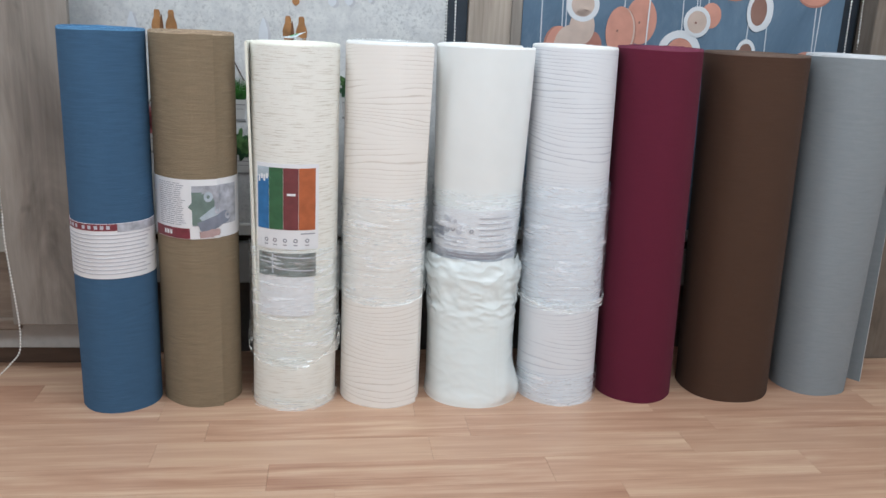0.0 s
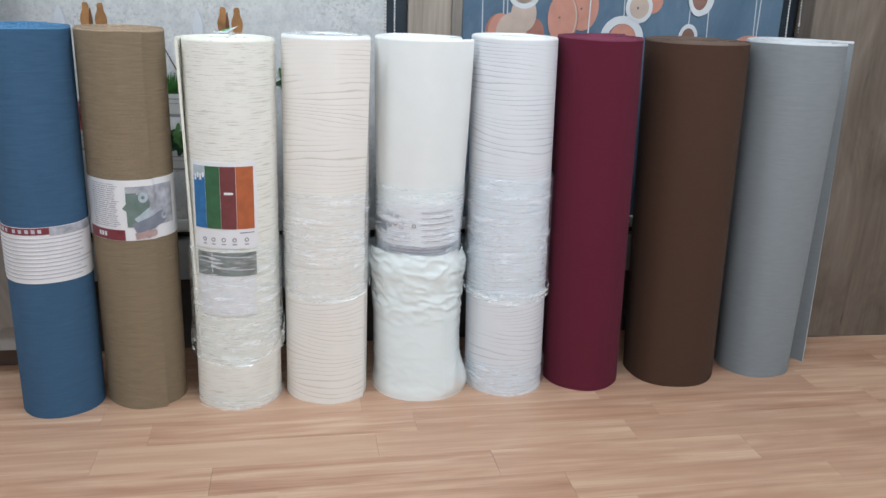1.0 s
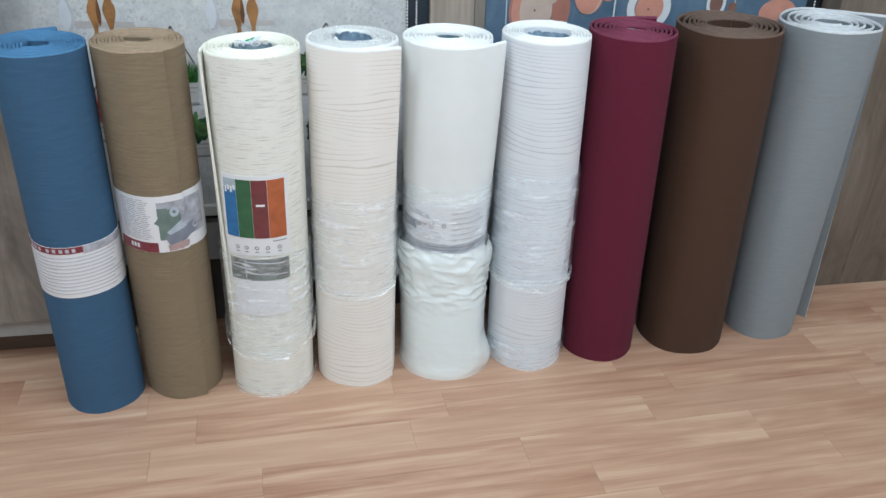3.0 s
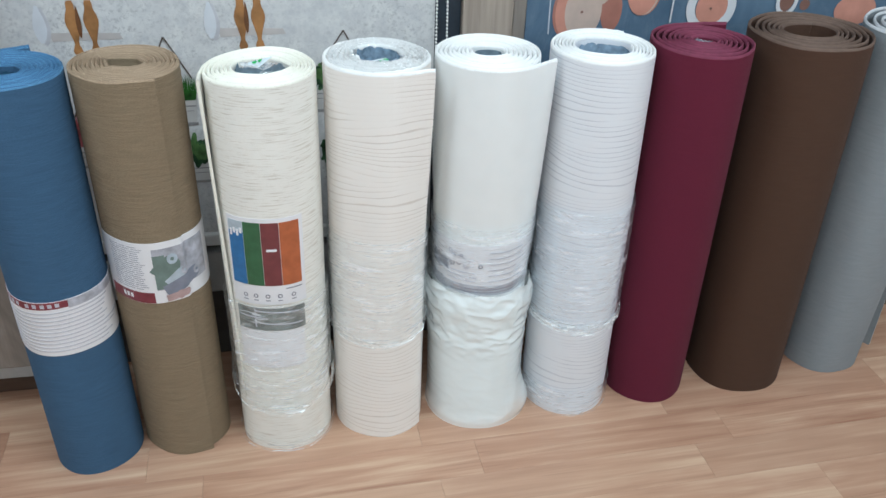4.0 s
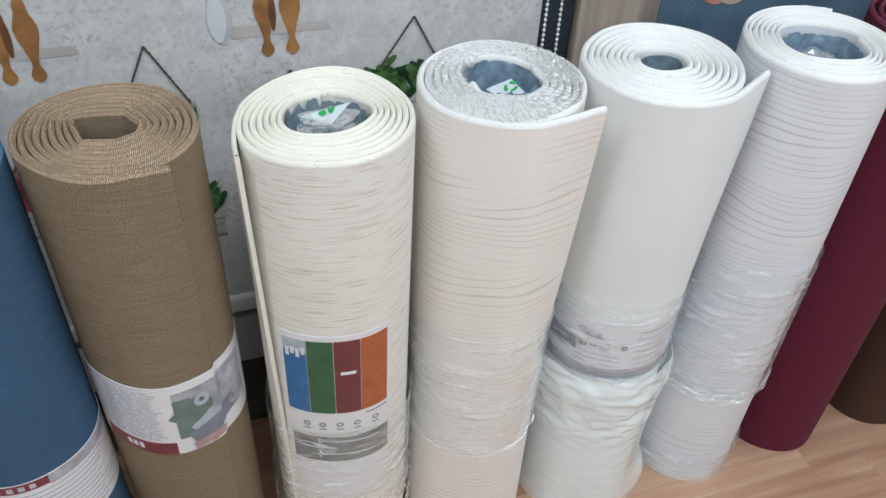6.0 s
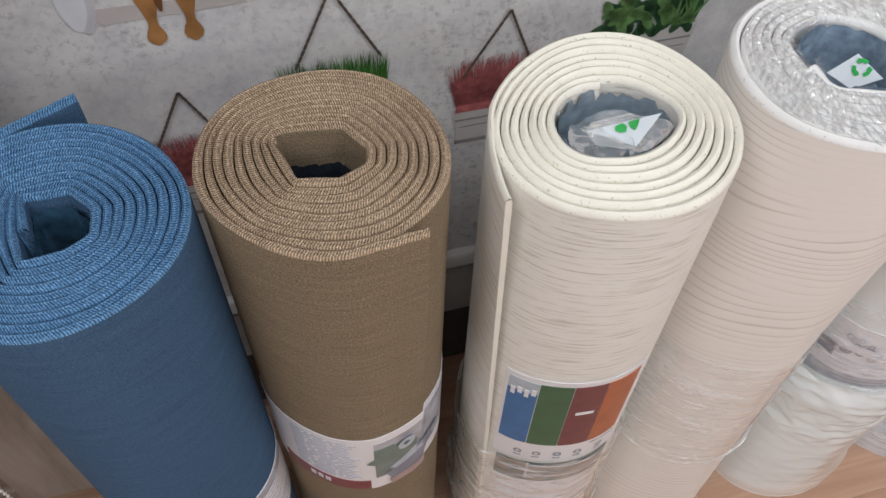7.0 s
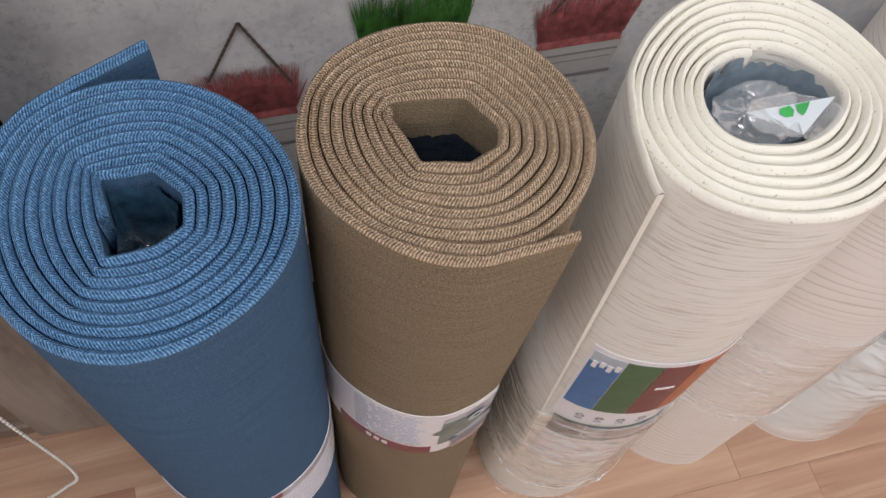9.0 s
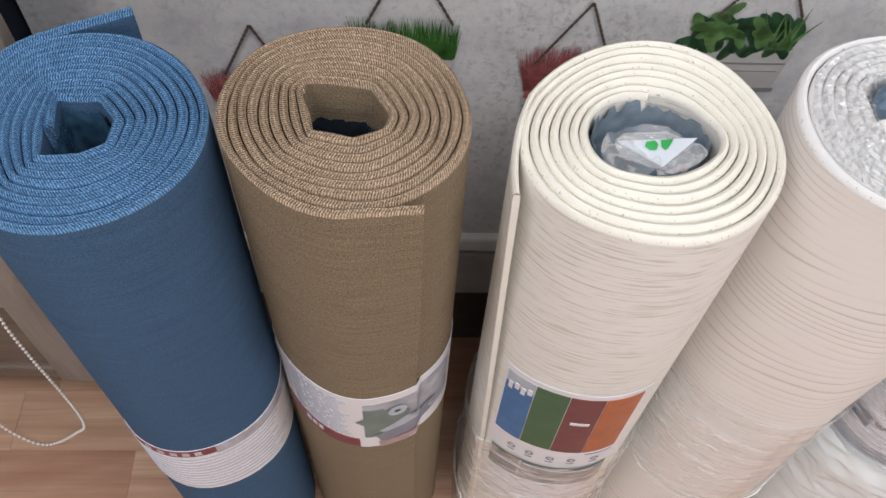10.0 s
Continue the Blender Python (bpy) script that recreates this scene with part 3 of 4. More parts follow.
cocoa = Roll("wallpaper_roll", "plain dark brown foam wallpaper roll wound loosely", (0.854, 2.334), (0.829, 2.347), 0.976, 0.146,
             ring_hole(0.064, 0.052, 20), 7.0, 1, 60, 0.03, 0.0062, COCOA, EDGE_COCOA, curl=(0.0, 0.2), loose=1.3, wob=0.0026, seed=8, pinch=lambda q: 0.95 + 0.05 * q)
grey = Roll("wallpaper_roll", "grey cloth-faced foam wallpaper roll with its end hanging loose", (1.137, 2.378), (1.123, 2.375), 0.980, 0.141,
            ring_hole(0.046, 0.038, 0), 5.6, -1, 70, 0.162, 0.0062, GREY, EDGE_GREY, curl=(0.6, 1.0), loose=1.25, wob=0.003, seed=9,
            pinch=lambda q: 0.82 + 0.18 * q)

# ---- hanging printed blinds and boards on the wall ----
def blind(name, label, u0, u1, z0, mat, w=0.012, bar=None, on=WALL):
    b = thing(name, label, "roller blind", "printed blinds along the wall")
    child("fabric", wall_box(u0, u1, w - 0.002, w, z0, 2.3, mat, on=on), b)
    child("bottom_bar", wall_box(u0, u1, w - 0.010, w + 0.012, z0 - 0.034, z0 + 0.002, bar or BAR, 0.006, on=on), b, "slim bottom bar")
    child("roller_tube", wall_box(u0, u1, w - 0.03, w + 0.03, 2.3, 2.36, BAR, 0.02, on=on), b)
    return b


stone_blind = blind("roller_blind", "stone-grey printed blind with wooden spoons and hanging plants", -1.042, -0.036, 0.440, STONE)
slate_blind = blind("roller_blind", "slate-blue printed blind with hanging salmon and white discs", 0.182, 1.15, 0.440, SLATE)
thing("trim_ledge", "grey ledge under the blinds", "ledge", kind="structure", data=wall_box(-1.042, 1.2, -0.028, 0.01, 0.258, 0.380, GREYBAR, 0.004))
thing("trim_gap", "dark navy board between the blinds", "panel", kind="structure", data=wall_box(-0.036, 0.026, -0.029, 0.004, 0.384, 2.4, NAVY))
thing("trim_gap", "dark navy board at the edge of the blind", "panel", kind="structure", data=wall_box(1.15, 1.20, -0.029, 0.004, 0.384, 2.4, NAVY))
thing("trim_gap", "dark navy board behind the hanging board", "panel", kind="structure", data=wall_box(-1.22, -1.042, -0.029, 0.002, 0.1, 2.4, NAVY))
thing("pilaster", "pale wooden upright between two blinds", "upright", kind="structure", data=wall_box(0.028, 0.148, -0.028, 0.020, 0.384, CEIL, PALEWOOD, 0.003))
thing("pilaster", "weathered wooden edge strip beside the slate blind", "upright", kind="structure", data=wall_box(0.149, 0.181, -0.028, 0.014, 0.384, CEIL, GREYWOOD, 0.003))
thing("wall_panel", "weathered wood-look panel standing on the floor", "wall panel", kind="structure", data=wall_box(1.255, 3.4, -0.085, 0.008, 0.0, CEIL, BROWNPANEL, 0.003, on=FRONT))
board = thing("hanging_board", "weathered wood-look board hanging clear of the floor", "board")
child("face", wall_box(-1.212, -1.004, 0.118, 0.137, 0.155, 2.4, GREYWOOD, 0.002, on=FRONT), board)
thing("baseboard", "pale grey skirting board", "skirting", kind="structure", data=wall_box(-3.4, -0.98, 0.030, 0.050, 0.050, 0.125, GREYBAR, 0.003, on=FRONT))
# dark strip added for the shaded recess and floor below the skirting
thing("trim_plinth", "dark brown strip for the shade under the skirting board", "plinth", kind="structure", data=wall_box(-3.4, -0.98, -0.02, 0.042, 0.0, 0.052, SHADEWOOD, on=FRONT))
left_blind = blind("roller_blind", "printed sales blind in teal and stone with white title bands", -2.1, -1.20, 0.165, BROWNWOOD, 0.110, BROWNWOOD, FRONT)


# ---- paper bands and cards on the rolls ----
def lines(roll, parent, a0, a1, z0, z1, count, mat, seed, thin=0.38, ragged=0.35, out=0.0022, words=1):
    """Rows of unreadable small print as plain bars."""
    r = random.Random(seed)
    step = (z1 - z0) / count
    for i in range(count):
        z = z1 - step * (i + 0.5)
        end = a1 - (a1 - a0) * ragged * r.random()
        cuts = [0.0] + sorted((k + r.uniform(-0.3, 0.3)) / words for k in range(1, words)) + [1.0]
        for c0, c1 in zip(cuts, cuts[1:]):
            roll.patch("print_line", a0 + (end - a0) * c0, a0 + (end - a0) * (c1 - (0.05 if words > 1 else 0.0)), z - step * thin / 2, z + step * thin / 2, mat, out, parent, nu=10, nz=2)


def colour(name, c, rough=0.4, vary=0.15, scale=50):
    return plain(name, c, rough, vary, scale)


P_GREEN, P_MAROON, P_ORANGE, P_BLUE = colour("green_print", (0.045, 0.13, 0.06)), colour("maroon_print", (0.17, 0.045, 0.05)), colour("orange_print", (0.42, 0.12, 0.045)), colour("blue_print_ink", (0.04, 0.16, 0.38))
P_SKY, P_SAGE, P_STEEL, P_PINK, P_PHOTO = colour("pale_sky_print", (0.45, 0.52, 0.58)), colour("sage_print", (0.16, 0.22, 0.20)), colour("steel_print", (0.22, 0.24, 0.30)), colour("dusty_pink_print", (0.46, 0.33, 0.32)), colour("grey_photo_print", (0.16, 0.19, 0.18), 0.3, 0.6, 35)
P_SILVER = colour("silver_print", (0.42, 0.43, 0.48), 0.3, 0.35, 45)

band = blue.patch("paper_band", -270, 88, 0.370, 0.512, PAPER, 0.0012, None, "white paper band with grey print lines", nu=120)
blue.patch("header", -165, -62, 0.494, 0.511, PLUM, 0.0019, band, "plum header strip", nu=30)
blue.patch("header", -62, 40, 0.490, 0.511, P_SILVER, 0.0019, band, "silver photo strip", nu=30)
for a in (-142, -133, -124, -110, -101, -92, -84, -76):
    blue.patch("print_mark", a, a + 4.5, 0.498, 0.507, PAPER_GREY, 0.0024, band, nu=6, nz=2)
lines(blue, band, -168, 10, 0.378, 0.488, 11, INK_FAINT, 5, 0.26, 0.2, 0.0019)

band = brown.patch("paper_band", -262, 96, 0.469, 0.622, PAPER, 0.0012, None, "white paper band with text block and a picture of rolls", nu=120)
brown.patch("header", -150, -83, 0.470, 0.497, PLUM, 0.0019, band, "plum strip", nu=20)
for a in (-127, -121, -115):
    brown.patch("print_mark", a, a + 4, 0.479, 0.490, PAPER, 0.0024, band, nu=6, nz=2)
lines(brown, band, -136, -84, 0.503, 0.614, 21, INK_SOFT, 6, 0.27, 0.22, 0.0019, 3)
brown.patch("photo", -79.2, -66, 0.505, 0.590, P_SAGE, 0.0019, band, "dark sage ground of the picture", nu=10)
brown.patch("photo", -79, -12, 0.503, 0.606, P_SILVER, 0.0016, band, "grey marbled photo", nu=20)


def ringlet(roll, parent, deg, z, r, mat, name="print_mark", hole=0.6, out=0.0026, ry=None):
    verts, faces = [], []
    for i in range(20):
        a = 2 * math.pi * i / 20
        for k in (1.0, hole):
            verts.append(roll.skin(radians(deg) + math.cos(a) * r * k / roll.R, z + math.sin(a) * (ry or r) * k, out, roll is not cream))
    for i in range(20):
        j = (i + 1) % 20
        faces.append((2 * i, 2 * j, 2 * j + 1, 2 * i + 1))
    child(name, mesh(name, verts, faces, mat), parent)


def pictured(roll, parent, a0, z0, a1, z1, wide, mat, out, label):
    """A lying roll in a printed picture: a slanting strip with rounded far end."""
    verts, n, m = [], 12, 7
    dx, dz = radians(a1 - a0) * roll.R, z1 - z0
    ln = math.hypot(dx, dz)
    for i in range(n):
        for j in range(m):
            v = (j / (m - 1) - 0.5) * wide
            f = i / (n - 1) * (ln + math.sqrt(max(0.0, wide * wide / 4 - v * v)) * 0.7)
            x, z = dx / ln * f - dz / ln * v, dz / ln * f + dx / ln * v
            verts.append(roll.skin(radians(a0) + x / roll.R, min(0.620, max(0.4705, z0 + z)), out))
    child("photo", mesh("photo", verts, grid_faces(n, m), mat), parent, label)


pictured(brown, band, -74, 0.536, -61, 0.566, 0.050, P_SAGE, 0.0022, "sage roll in the picture")
pictured(brown, band, -66, 0.515, -48, 0.541, 0.024, P_SKY, 0.0025, "pale blue roll in the picture")
pictured(brown, band, -70, 0.497, -31, 0.524, 0.032, P_STEEL, 0.0028, "mauve grey roll in the picture")
pictured(brown, band, -70, 0.480, -45, 0.486, 0.017, P_PINK, 0.0031, "dusty pink roll in the picture")
for a, z, r, m in ((-58, 0.578, 0.011, P_SKY), (-46, 0.542, 0.008, P_SILVER), (-29, 0.526, 0.009, P_SILVER), (-54, 0.484, 0.009, P_PINK)):
    ringlet(brown, band, a, z, r, m, "photo", 0.35, 0.0034, r * 1.2)

card = cream.patch("colour_card", -134, -49, 0.449, 0.668, PAPER, 0.0016, None, "white card with blue, green, maroon and orange stripes", nu=40, over=False)
for a0, a1, m, lab in ((-132, -114, P_BLUE, "blue stripe"), (-114, -94.6, P_GREEN, "green stripe"), (-94.6, -75, P_MAROON, "maroon stripe"), (-75, -53, P_ORANGE, "orange stripe")):
    cream.patch("stripe", a0, a1 - 0.5, 0.500, 0.658 if m is not P_BLUE else 0.632, m, 0.0023, card, lab, nu=14, over=False)
cream.patch("stripe", -132, -114.4, 0.632, 0.658, P_SKY, 0.0021, card, "pale sky corner", nu=8, over=False)
for a, z0, z1 in ((-130, 0.620, 0.636), (-126, 0.627, 0.640), (-122, 0.622, 0.638), (-118, 0.629, 0.642)):
    cream.patch("print_mark", a, a + 2.6, z0, z1, PAPER, 0.0028, card, nu=5, nz=2, over=False)
cream.patch("print_mark", -90, -79, 0.588, 0.594, PAPER, 0.0028, card, nu=6, nz=2, over=False)
for a in (-118, -106, -92.5, -79, -64):
    ringlet(cream, card, a, 0.472, 0.0055, INK_PALE, hole=0.55, out=0.0023)
    cream.patch("print_mark", a - 2.5, a + 2.5, 0.459, 0.4615, INK_PALE, 0.0022, card, nu=5, nz=2, over=False)
cream.patch("print_mark", -72, -54, 0.489, 0.4915, INK_PALE, 0.0022, card, nu=6, nz=2, over=False)
photo = cream.patch("photo_card", -131, -52, 0.376, 0.438, P_PHOTO, 0.0016, None, "grey photo strip behind the film", nu=30, over=False)
cream.patch("photo_mark", -110, -108.5, 0.385, 0.436, PAPER_GREY, 0.0023, photo, nu=4, over=False)
for z, a0, a1 in ((0.428, -108, -60), (0.412, -128, -95), (0.395, -105, -55)):
    cream.patch("photo_mark", a0, a1, z, z + 0.003, PAPER_GREY, 0.0023, photo, nu=12, nz=2, slope=-0.006, over=False)

# lilac-white shine of the film, painted as a flat patch below the card
cream.patch("blank_part", -131, -54, 0.268, 0.3745, LILAC_SHINE, 0.0016, photo, "pale lilac patch painted for the shine of the film", nu=30, over=False)

band = white.patch("paper_band", -215, 35, 0.420, 0.556, PAPER, 0.0015, None, "white paper band with faded print and a grey foot", nu=90)
white.patch("foot_strip", -190, 10, 0.4205, 0.446, P_SILVER, 0.0021, band, "lilac grey strip", nu=60)
white.patch("photo", -165, -134, 0.470, 0.508, P_STEEL, 0.0026, band, "steel blue patch", nu=12)
rr = random.Random(8)
for _ in range(16):
    ringlet(white, band, rr.uniform(-134, -88), rr.uniform(0.488, 0.532), rr.uniform(0.004, 0.009), rr.choice((P_SILVER, INK_PALE, PAPER_GREY)), "photo", 0.5, 0.0027)
lines(white, band, -84, -30, 0.452, 0.545, 6, INK_FAINT, 9, 0.14, 0.4, 0.0027)
lines(white, band, -135, -92, 0.452, 0.485, 3, PAPER_GREY, 10, 0.2, 0.3, 0.0027)
lines(white, band, -130, -45, 0.424, 0.441, 2, INK_PALE, 11, 0.45, 0.1, 0.0027)


# ---- clear film round the rolls ----
def wrap(roll, name, z0, z1, mat, amp, label, out=0.004, a0=-250, a1=70, hem=None, nu=150, nz=54, rip=70.0, seed=0, bulge=None, fine=0.35, swell=None):
    """A loose skin of film with cross-wise wrinkles; hem gives the lower edge's rise by angle."""
    verts = []
    for i in range(nu):
        th = radians(a0 + (a1 - a0) * i / (nu - 1))
        lo = z0 + (hem(th) if hem else 0.0)
        hi = z1 + 0.006 * noise.noise(Vector((th * 3, seed, 2)))
        for j in range(nz):
            f = j / (nz - 1)
            z = lo + (hi - lo) * f
            w = noise.noise(Vector((th * 2.2, z * rip, seed))) + fine * noise.noise(Vector((th * 5.5 + z * 14, z * rip * 1.9, seed + 5)))
            w = 1.0 - abs(w) * 1.7
            r = out + amp * (swell(z) if swell else 1.0) * max(0.0, w) + (bulge(th, z) if bulge else 0.0)
            if j == 0:
                r += 0.0015
            verts.append(roll.skin(th, z, max(0.0022, r)))
    ob = child(name, mesh(name, verts, grid_faces(nu, nz), mat), roll.ob, label)
    ob.visible_shadow = False
    return ob


def front(th):
    """0 facing the aisle, 1 at the sides."""
    return abs(math.atan2(math.sin(th + math.pi / 2), math.cos(th + math.pi / 2))) / (math.pi / 2)


wrap(cream, "film_wrap", 0.122, 0.448, FILM, 0.0038, "clear crinkled packing film", hem=lambda th: 0.115 * min(1, front(th)) ** 2, seed=1)
wrap(cream, "film_hem", 0.120, 0.150, FILM_MILK, 0.007, "bunched edge of the film", 0.007, hem=lambda th: 0.115 * min(1, front(th)) ** 2, nz=10, seed=11)
wrap(cream, "film_wrap", 0.0, 0.03, FILM, 0.003, "loose film at the foot", seed=12, nz=8)
wrap(peach, "film_wrap", 0.296, 0.582, FILM, 0.0020, "clear crinkled packing film", hem=lambda th: 0.03 * min(1, front(th)) ** 2, seed=2)
wrap(peach, "film_hem", 0.294, 0.312, FILM_MILK, 0.004, "bunched edge of the film", 0.004, hem=lambda th: 0.03 * min(1, front(th)) ** 2, nz=8, seed=21)
wrap(pale, "film_wrap", 0.285, 0.622, FILM, 0.004, "clear crinkled packing film", seed=3)
wrap(pale, "film_hem", 0.278, 0.312, FILM_MILK, 0.006, "bunched edge of the film", 0.0045, hem=lambda th: 0.022 * min(1, front(th)) ** 2, nz=12, seed=31)
wrap(pale, "film_wrap", 0.002, 0.085, FILM, 0.004, "loose film at the foot", seed=32, nz=16)
wrap(white, "film_wrap", 0.415, 0.60, FILM, 0.002, "clear film over the paper band", seed=4, nz=30)
wrap(white, "plastic_bag", 0.004, 0.424, BAG, 0.0066, "crumpled milky plastic bag", 0.006, -270, 89, seed=5, nz=150, nu=200, rip=30.0, fine=0.25, swell=lambda z: 0.14 + 0.86 * max(0.0, min(1.0, (z - 0.22) / 0.06)),
     bulge=lambda th, z: 0.011 * math.exp(-((z - 0.375) / 0.05) ** 2) + 0.003 * max(0.0, min(1.0, (0.36 - z) / 0.12)) + 0.004 * math.exp(-((z - 0.012) / 0.025) ** 2) + 0.024 * math.exp(-((z - 0.04) / 0.05) ** 2) * max(0.0, math.cos(th + 0.35)) ** 6)


def crumple(name, cx, cy, z, rx, ry, mat, parent, label, amp, n=34, seed=0, freq=26.0, tilt=(0.0, 0.0), facets=False):
    """A crumpled scrap of film filling a hole."""
    rings = n // 2
    verts = []
    for i in range(n):
        a = 2 * math.pi * i / n
        for j in range(rings):
            f = j / (rings - 1)
            k = f * (1 + 0.10 * noise.noise(Vector((math.cos(a) * 2.5, math.sin(a) * 2.5, seed))))
            x, y = rx * k * math.cos(a), ry * k * math.sin(a)
            p = Vector((x * freq, y * freq, seed))
            h = amp * (1 - 2 * abs(noise.noise(p))) + amp * 0.5 * (1 - 2 * abs(noise.noise(p * 2.3)))
            verts.append((cx + x, cy + y, z + h + tilt[0] * x + tilt[1] * y))
    faces = grid_faces(n, rings, wrap_u=True)
    return child(name, mesh(name, verts, faces, mat, smooth=not facets), parent, label)


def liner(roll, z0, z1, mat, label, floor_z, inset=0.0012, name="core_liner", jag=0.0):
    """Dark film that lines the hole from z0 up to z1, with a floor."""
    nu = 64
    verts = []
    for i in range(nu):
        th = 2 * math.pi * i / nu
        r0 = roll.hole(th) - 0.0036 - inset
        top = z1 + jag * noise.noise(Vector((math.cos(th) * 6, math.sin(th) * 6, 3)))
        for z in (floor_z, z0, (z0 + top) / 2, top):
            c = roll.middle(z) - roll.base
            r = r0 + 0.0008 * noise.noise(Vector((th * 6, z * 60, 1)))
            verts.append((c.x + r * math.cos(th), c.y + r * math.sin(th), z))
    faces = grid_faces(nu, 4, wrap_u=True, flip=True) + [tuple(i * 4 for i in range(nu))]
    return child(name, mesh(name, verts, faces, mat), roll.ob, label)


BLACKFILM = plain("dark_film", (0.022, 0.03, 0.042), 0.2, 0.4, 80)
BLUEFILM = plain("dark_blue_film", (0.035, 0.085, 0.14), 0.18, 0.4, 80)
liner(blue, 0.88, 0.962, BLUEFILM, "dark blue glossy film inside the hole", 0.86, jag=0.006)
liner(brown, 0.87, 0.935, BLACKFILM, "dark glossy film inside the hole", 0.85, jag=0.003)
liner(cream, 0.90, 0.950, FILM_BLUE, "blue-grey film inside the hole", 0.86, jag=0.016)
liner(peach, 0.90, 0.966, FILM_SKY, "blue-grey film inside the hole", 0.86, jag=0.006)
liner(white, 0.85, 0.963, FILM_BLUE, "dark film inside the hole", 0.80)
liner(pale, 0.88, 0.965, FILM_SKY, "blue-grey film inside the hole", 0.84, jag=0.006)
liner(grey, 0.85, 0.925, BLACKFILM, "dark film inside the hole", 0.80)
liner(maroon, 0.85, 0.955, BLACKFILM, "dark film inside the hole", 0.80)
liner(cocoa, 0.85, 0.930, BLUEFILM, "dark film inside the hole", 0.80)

FILM_DEEP = film("deep_film", (0.7, 0.8, 0.88), 0.05, 60.0, 0.9, 1.6)
crumple("film_scrap", 0.012, -0.004, 0.925, 0.042, 0.034, FILM_CORE, cream.ob, "crumpled clear film in the hole", 0.008, seed=3, n=44)
crumple("film_scrap", 0.012, -0.030, 0.962, 0.036, 0.020, FILM_CORE, cream.ob, "crumpled clear film in the hole", 0.008, seed=7, n=40)
crumple("film_scrap", 0.004, 0.008, 0.915, 0.050, 0.046, FILM_CORE, peach.ob, "crumpled clear film in the hole", 0.012, seed=4, n=44)
crumple("film_scrap", -0.02, -0.02, 0.93, 0.046, 0.036, FILM_CORE, pale.ob, "crumpled clear film in the hole", 0.014, seed=5, n=40)
crumple("film_scrap", 0.004, -0.002, 0.900, 0.024, 0.022, FILM_DEEP, blue.ob, "crumpled clear film deep in the hole", 0.01, seed=6, n=36)
crumple("film_scrap", 0.006, -0.006, 0.885, 0.03, 0.022, FILM_DEEP, brown.ob, "crumpled clear film deep in the hole", 0.006, seed=9, n=30)
crumple("film_scrap", -0.032, -0.028, 0.972, 0.022, 0.014, FILM_MILK, maroon.ob, "crumpled clear film in the hole", 0.006, seed=8, n=30)


def top_film(roll, r0, r1, mat, label, seed):
    """Creased film lying over the wound top."""
    nu, nv = 150, 16
    verts = []
    for i in range(nu):
        th = 2 * math.pi * i / nu
        for j in range(nv):
            f = j / (nv - 1)
            r = roll.hole(th) * r0 + (roll.R * r1 * (1 + 0.06 * noise.noise(Vector((math.cos(th) * 3, math.sin(th) * 3, seed)))) - roll.hole(th) * r0) * f
            z = roll.H + 0.0012 + 0.0045 * abs(noise.noise(Vector((th * 14, r * 240, seed))))
            if f < 0.12:
                z -= 0.012 * (0.12 - f) / 0.12
            c = roll.top - roll.base
            verts.append((c.x + r * math.cos(th), c.y + r * math.sin(th), z))
    return child("film_top", mesh("film_top", verts, grid_faces(nu, nv, wrap_u=True), mat, smooth=False), roll.ob, label)


FILM_TOP = film("top_film", (0.95, 0.96, 0.98), 0.06, 60.0, 1.0, 1.3)
top_film(peach, 0.97, 0.90, FILM_TOP, "creased shiny film over the wound top", 2)


def slip(roll, corners, mat_mark, label, marks):
    """A white three-cornered paper slip with green arrow marks."""
    verts = [Vector(c) - roll.base for c in corners]
    low = [v - Vector((0, 0, 0.0006)) for v in verts]
    n = len(verts)
    faces = [tuple(range(n)), tuple(reversed(range(n, 2 * n)))] + [(i, i + n, (i + 1) % n + n, (i + 1) % n) for i in range(n)]
    s = child("paper_slip", mesh("paper_slip", verts + low, faces, SLIP, smooth=False), roll.ob, label)
    a, b, c = verts[0], verts[1], verts[2]
    ex, ey = (b - a), (c - (a + b) / 2)
    for poly in marks:
        vs = [a + ex * p + ey * q + Vector((0, 0, 0.0012)) for p, q in poly]
        child("arrow_mark", mesh("arrow_mark", vs, [tuple(range(len(vs)))], mat_mark, smooth=False), s, "green arrow mark")


GREENINK = colour("green_ink", (0.03, 0.36, 0.07))
ARROWS = [[(0.36, 0.10), (0.47, 0.06), (0.50, 0.22), (0.46, 0.42), (0.38, 0.40), (0.33, 0.26)],
          [(0.54, 0.06), (0.70, 0.04), (0.66, 0.20), (0.61, 0.36), (0.57, 0.44), (0.53, 0.30)]]
slip(cream, [(-0.422, 2.121, 0.968), (-0.362, 2.119, 0.985), (-0.386, 2.098, 0.970)], GREENINK, "white paper slip with green recycling arrows", ARROWS)
ARROWS2 = []
for k in range(3):
    a0 = 2 * math.pi * k / 3 + 0.4
    ARROWS2.append([(0.46 + r * math.cos(a0 + d), 0.50 + r * math.sin(a0 + d)) for r, d in ((0.17, 0.0), (0.19, 0.7), (0.15, 1.25), (0.24, 1.6), (0.33, 1.2), (0.31, 0.6), (0.30, 0.0))])
slip(peach, [(-0.163, 2.164, 0.950), (-0.128, 2.173, 0.951), (-0.139, 2.206, 0.953), (-0.178, 2.185, 0.952)], GREENINK, "white paper slip with green recycling arrows", ARROWS2)

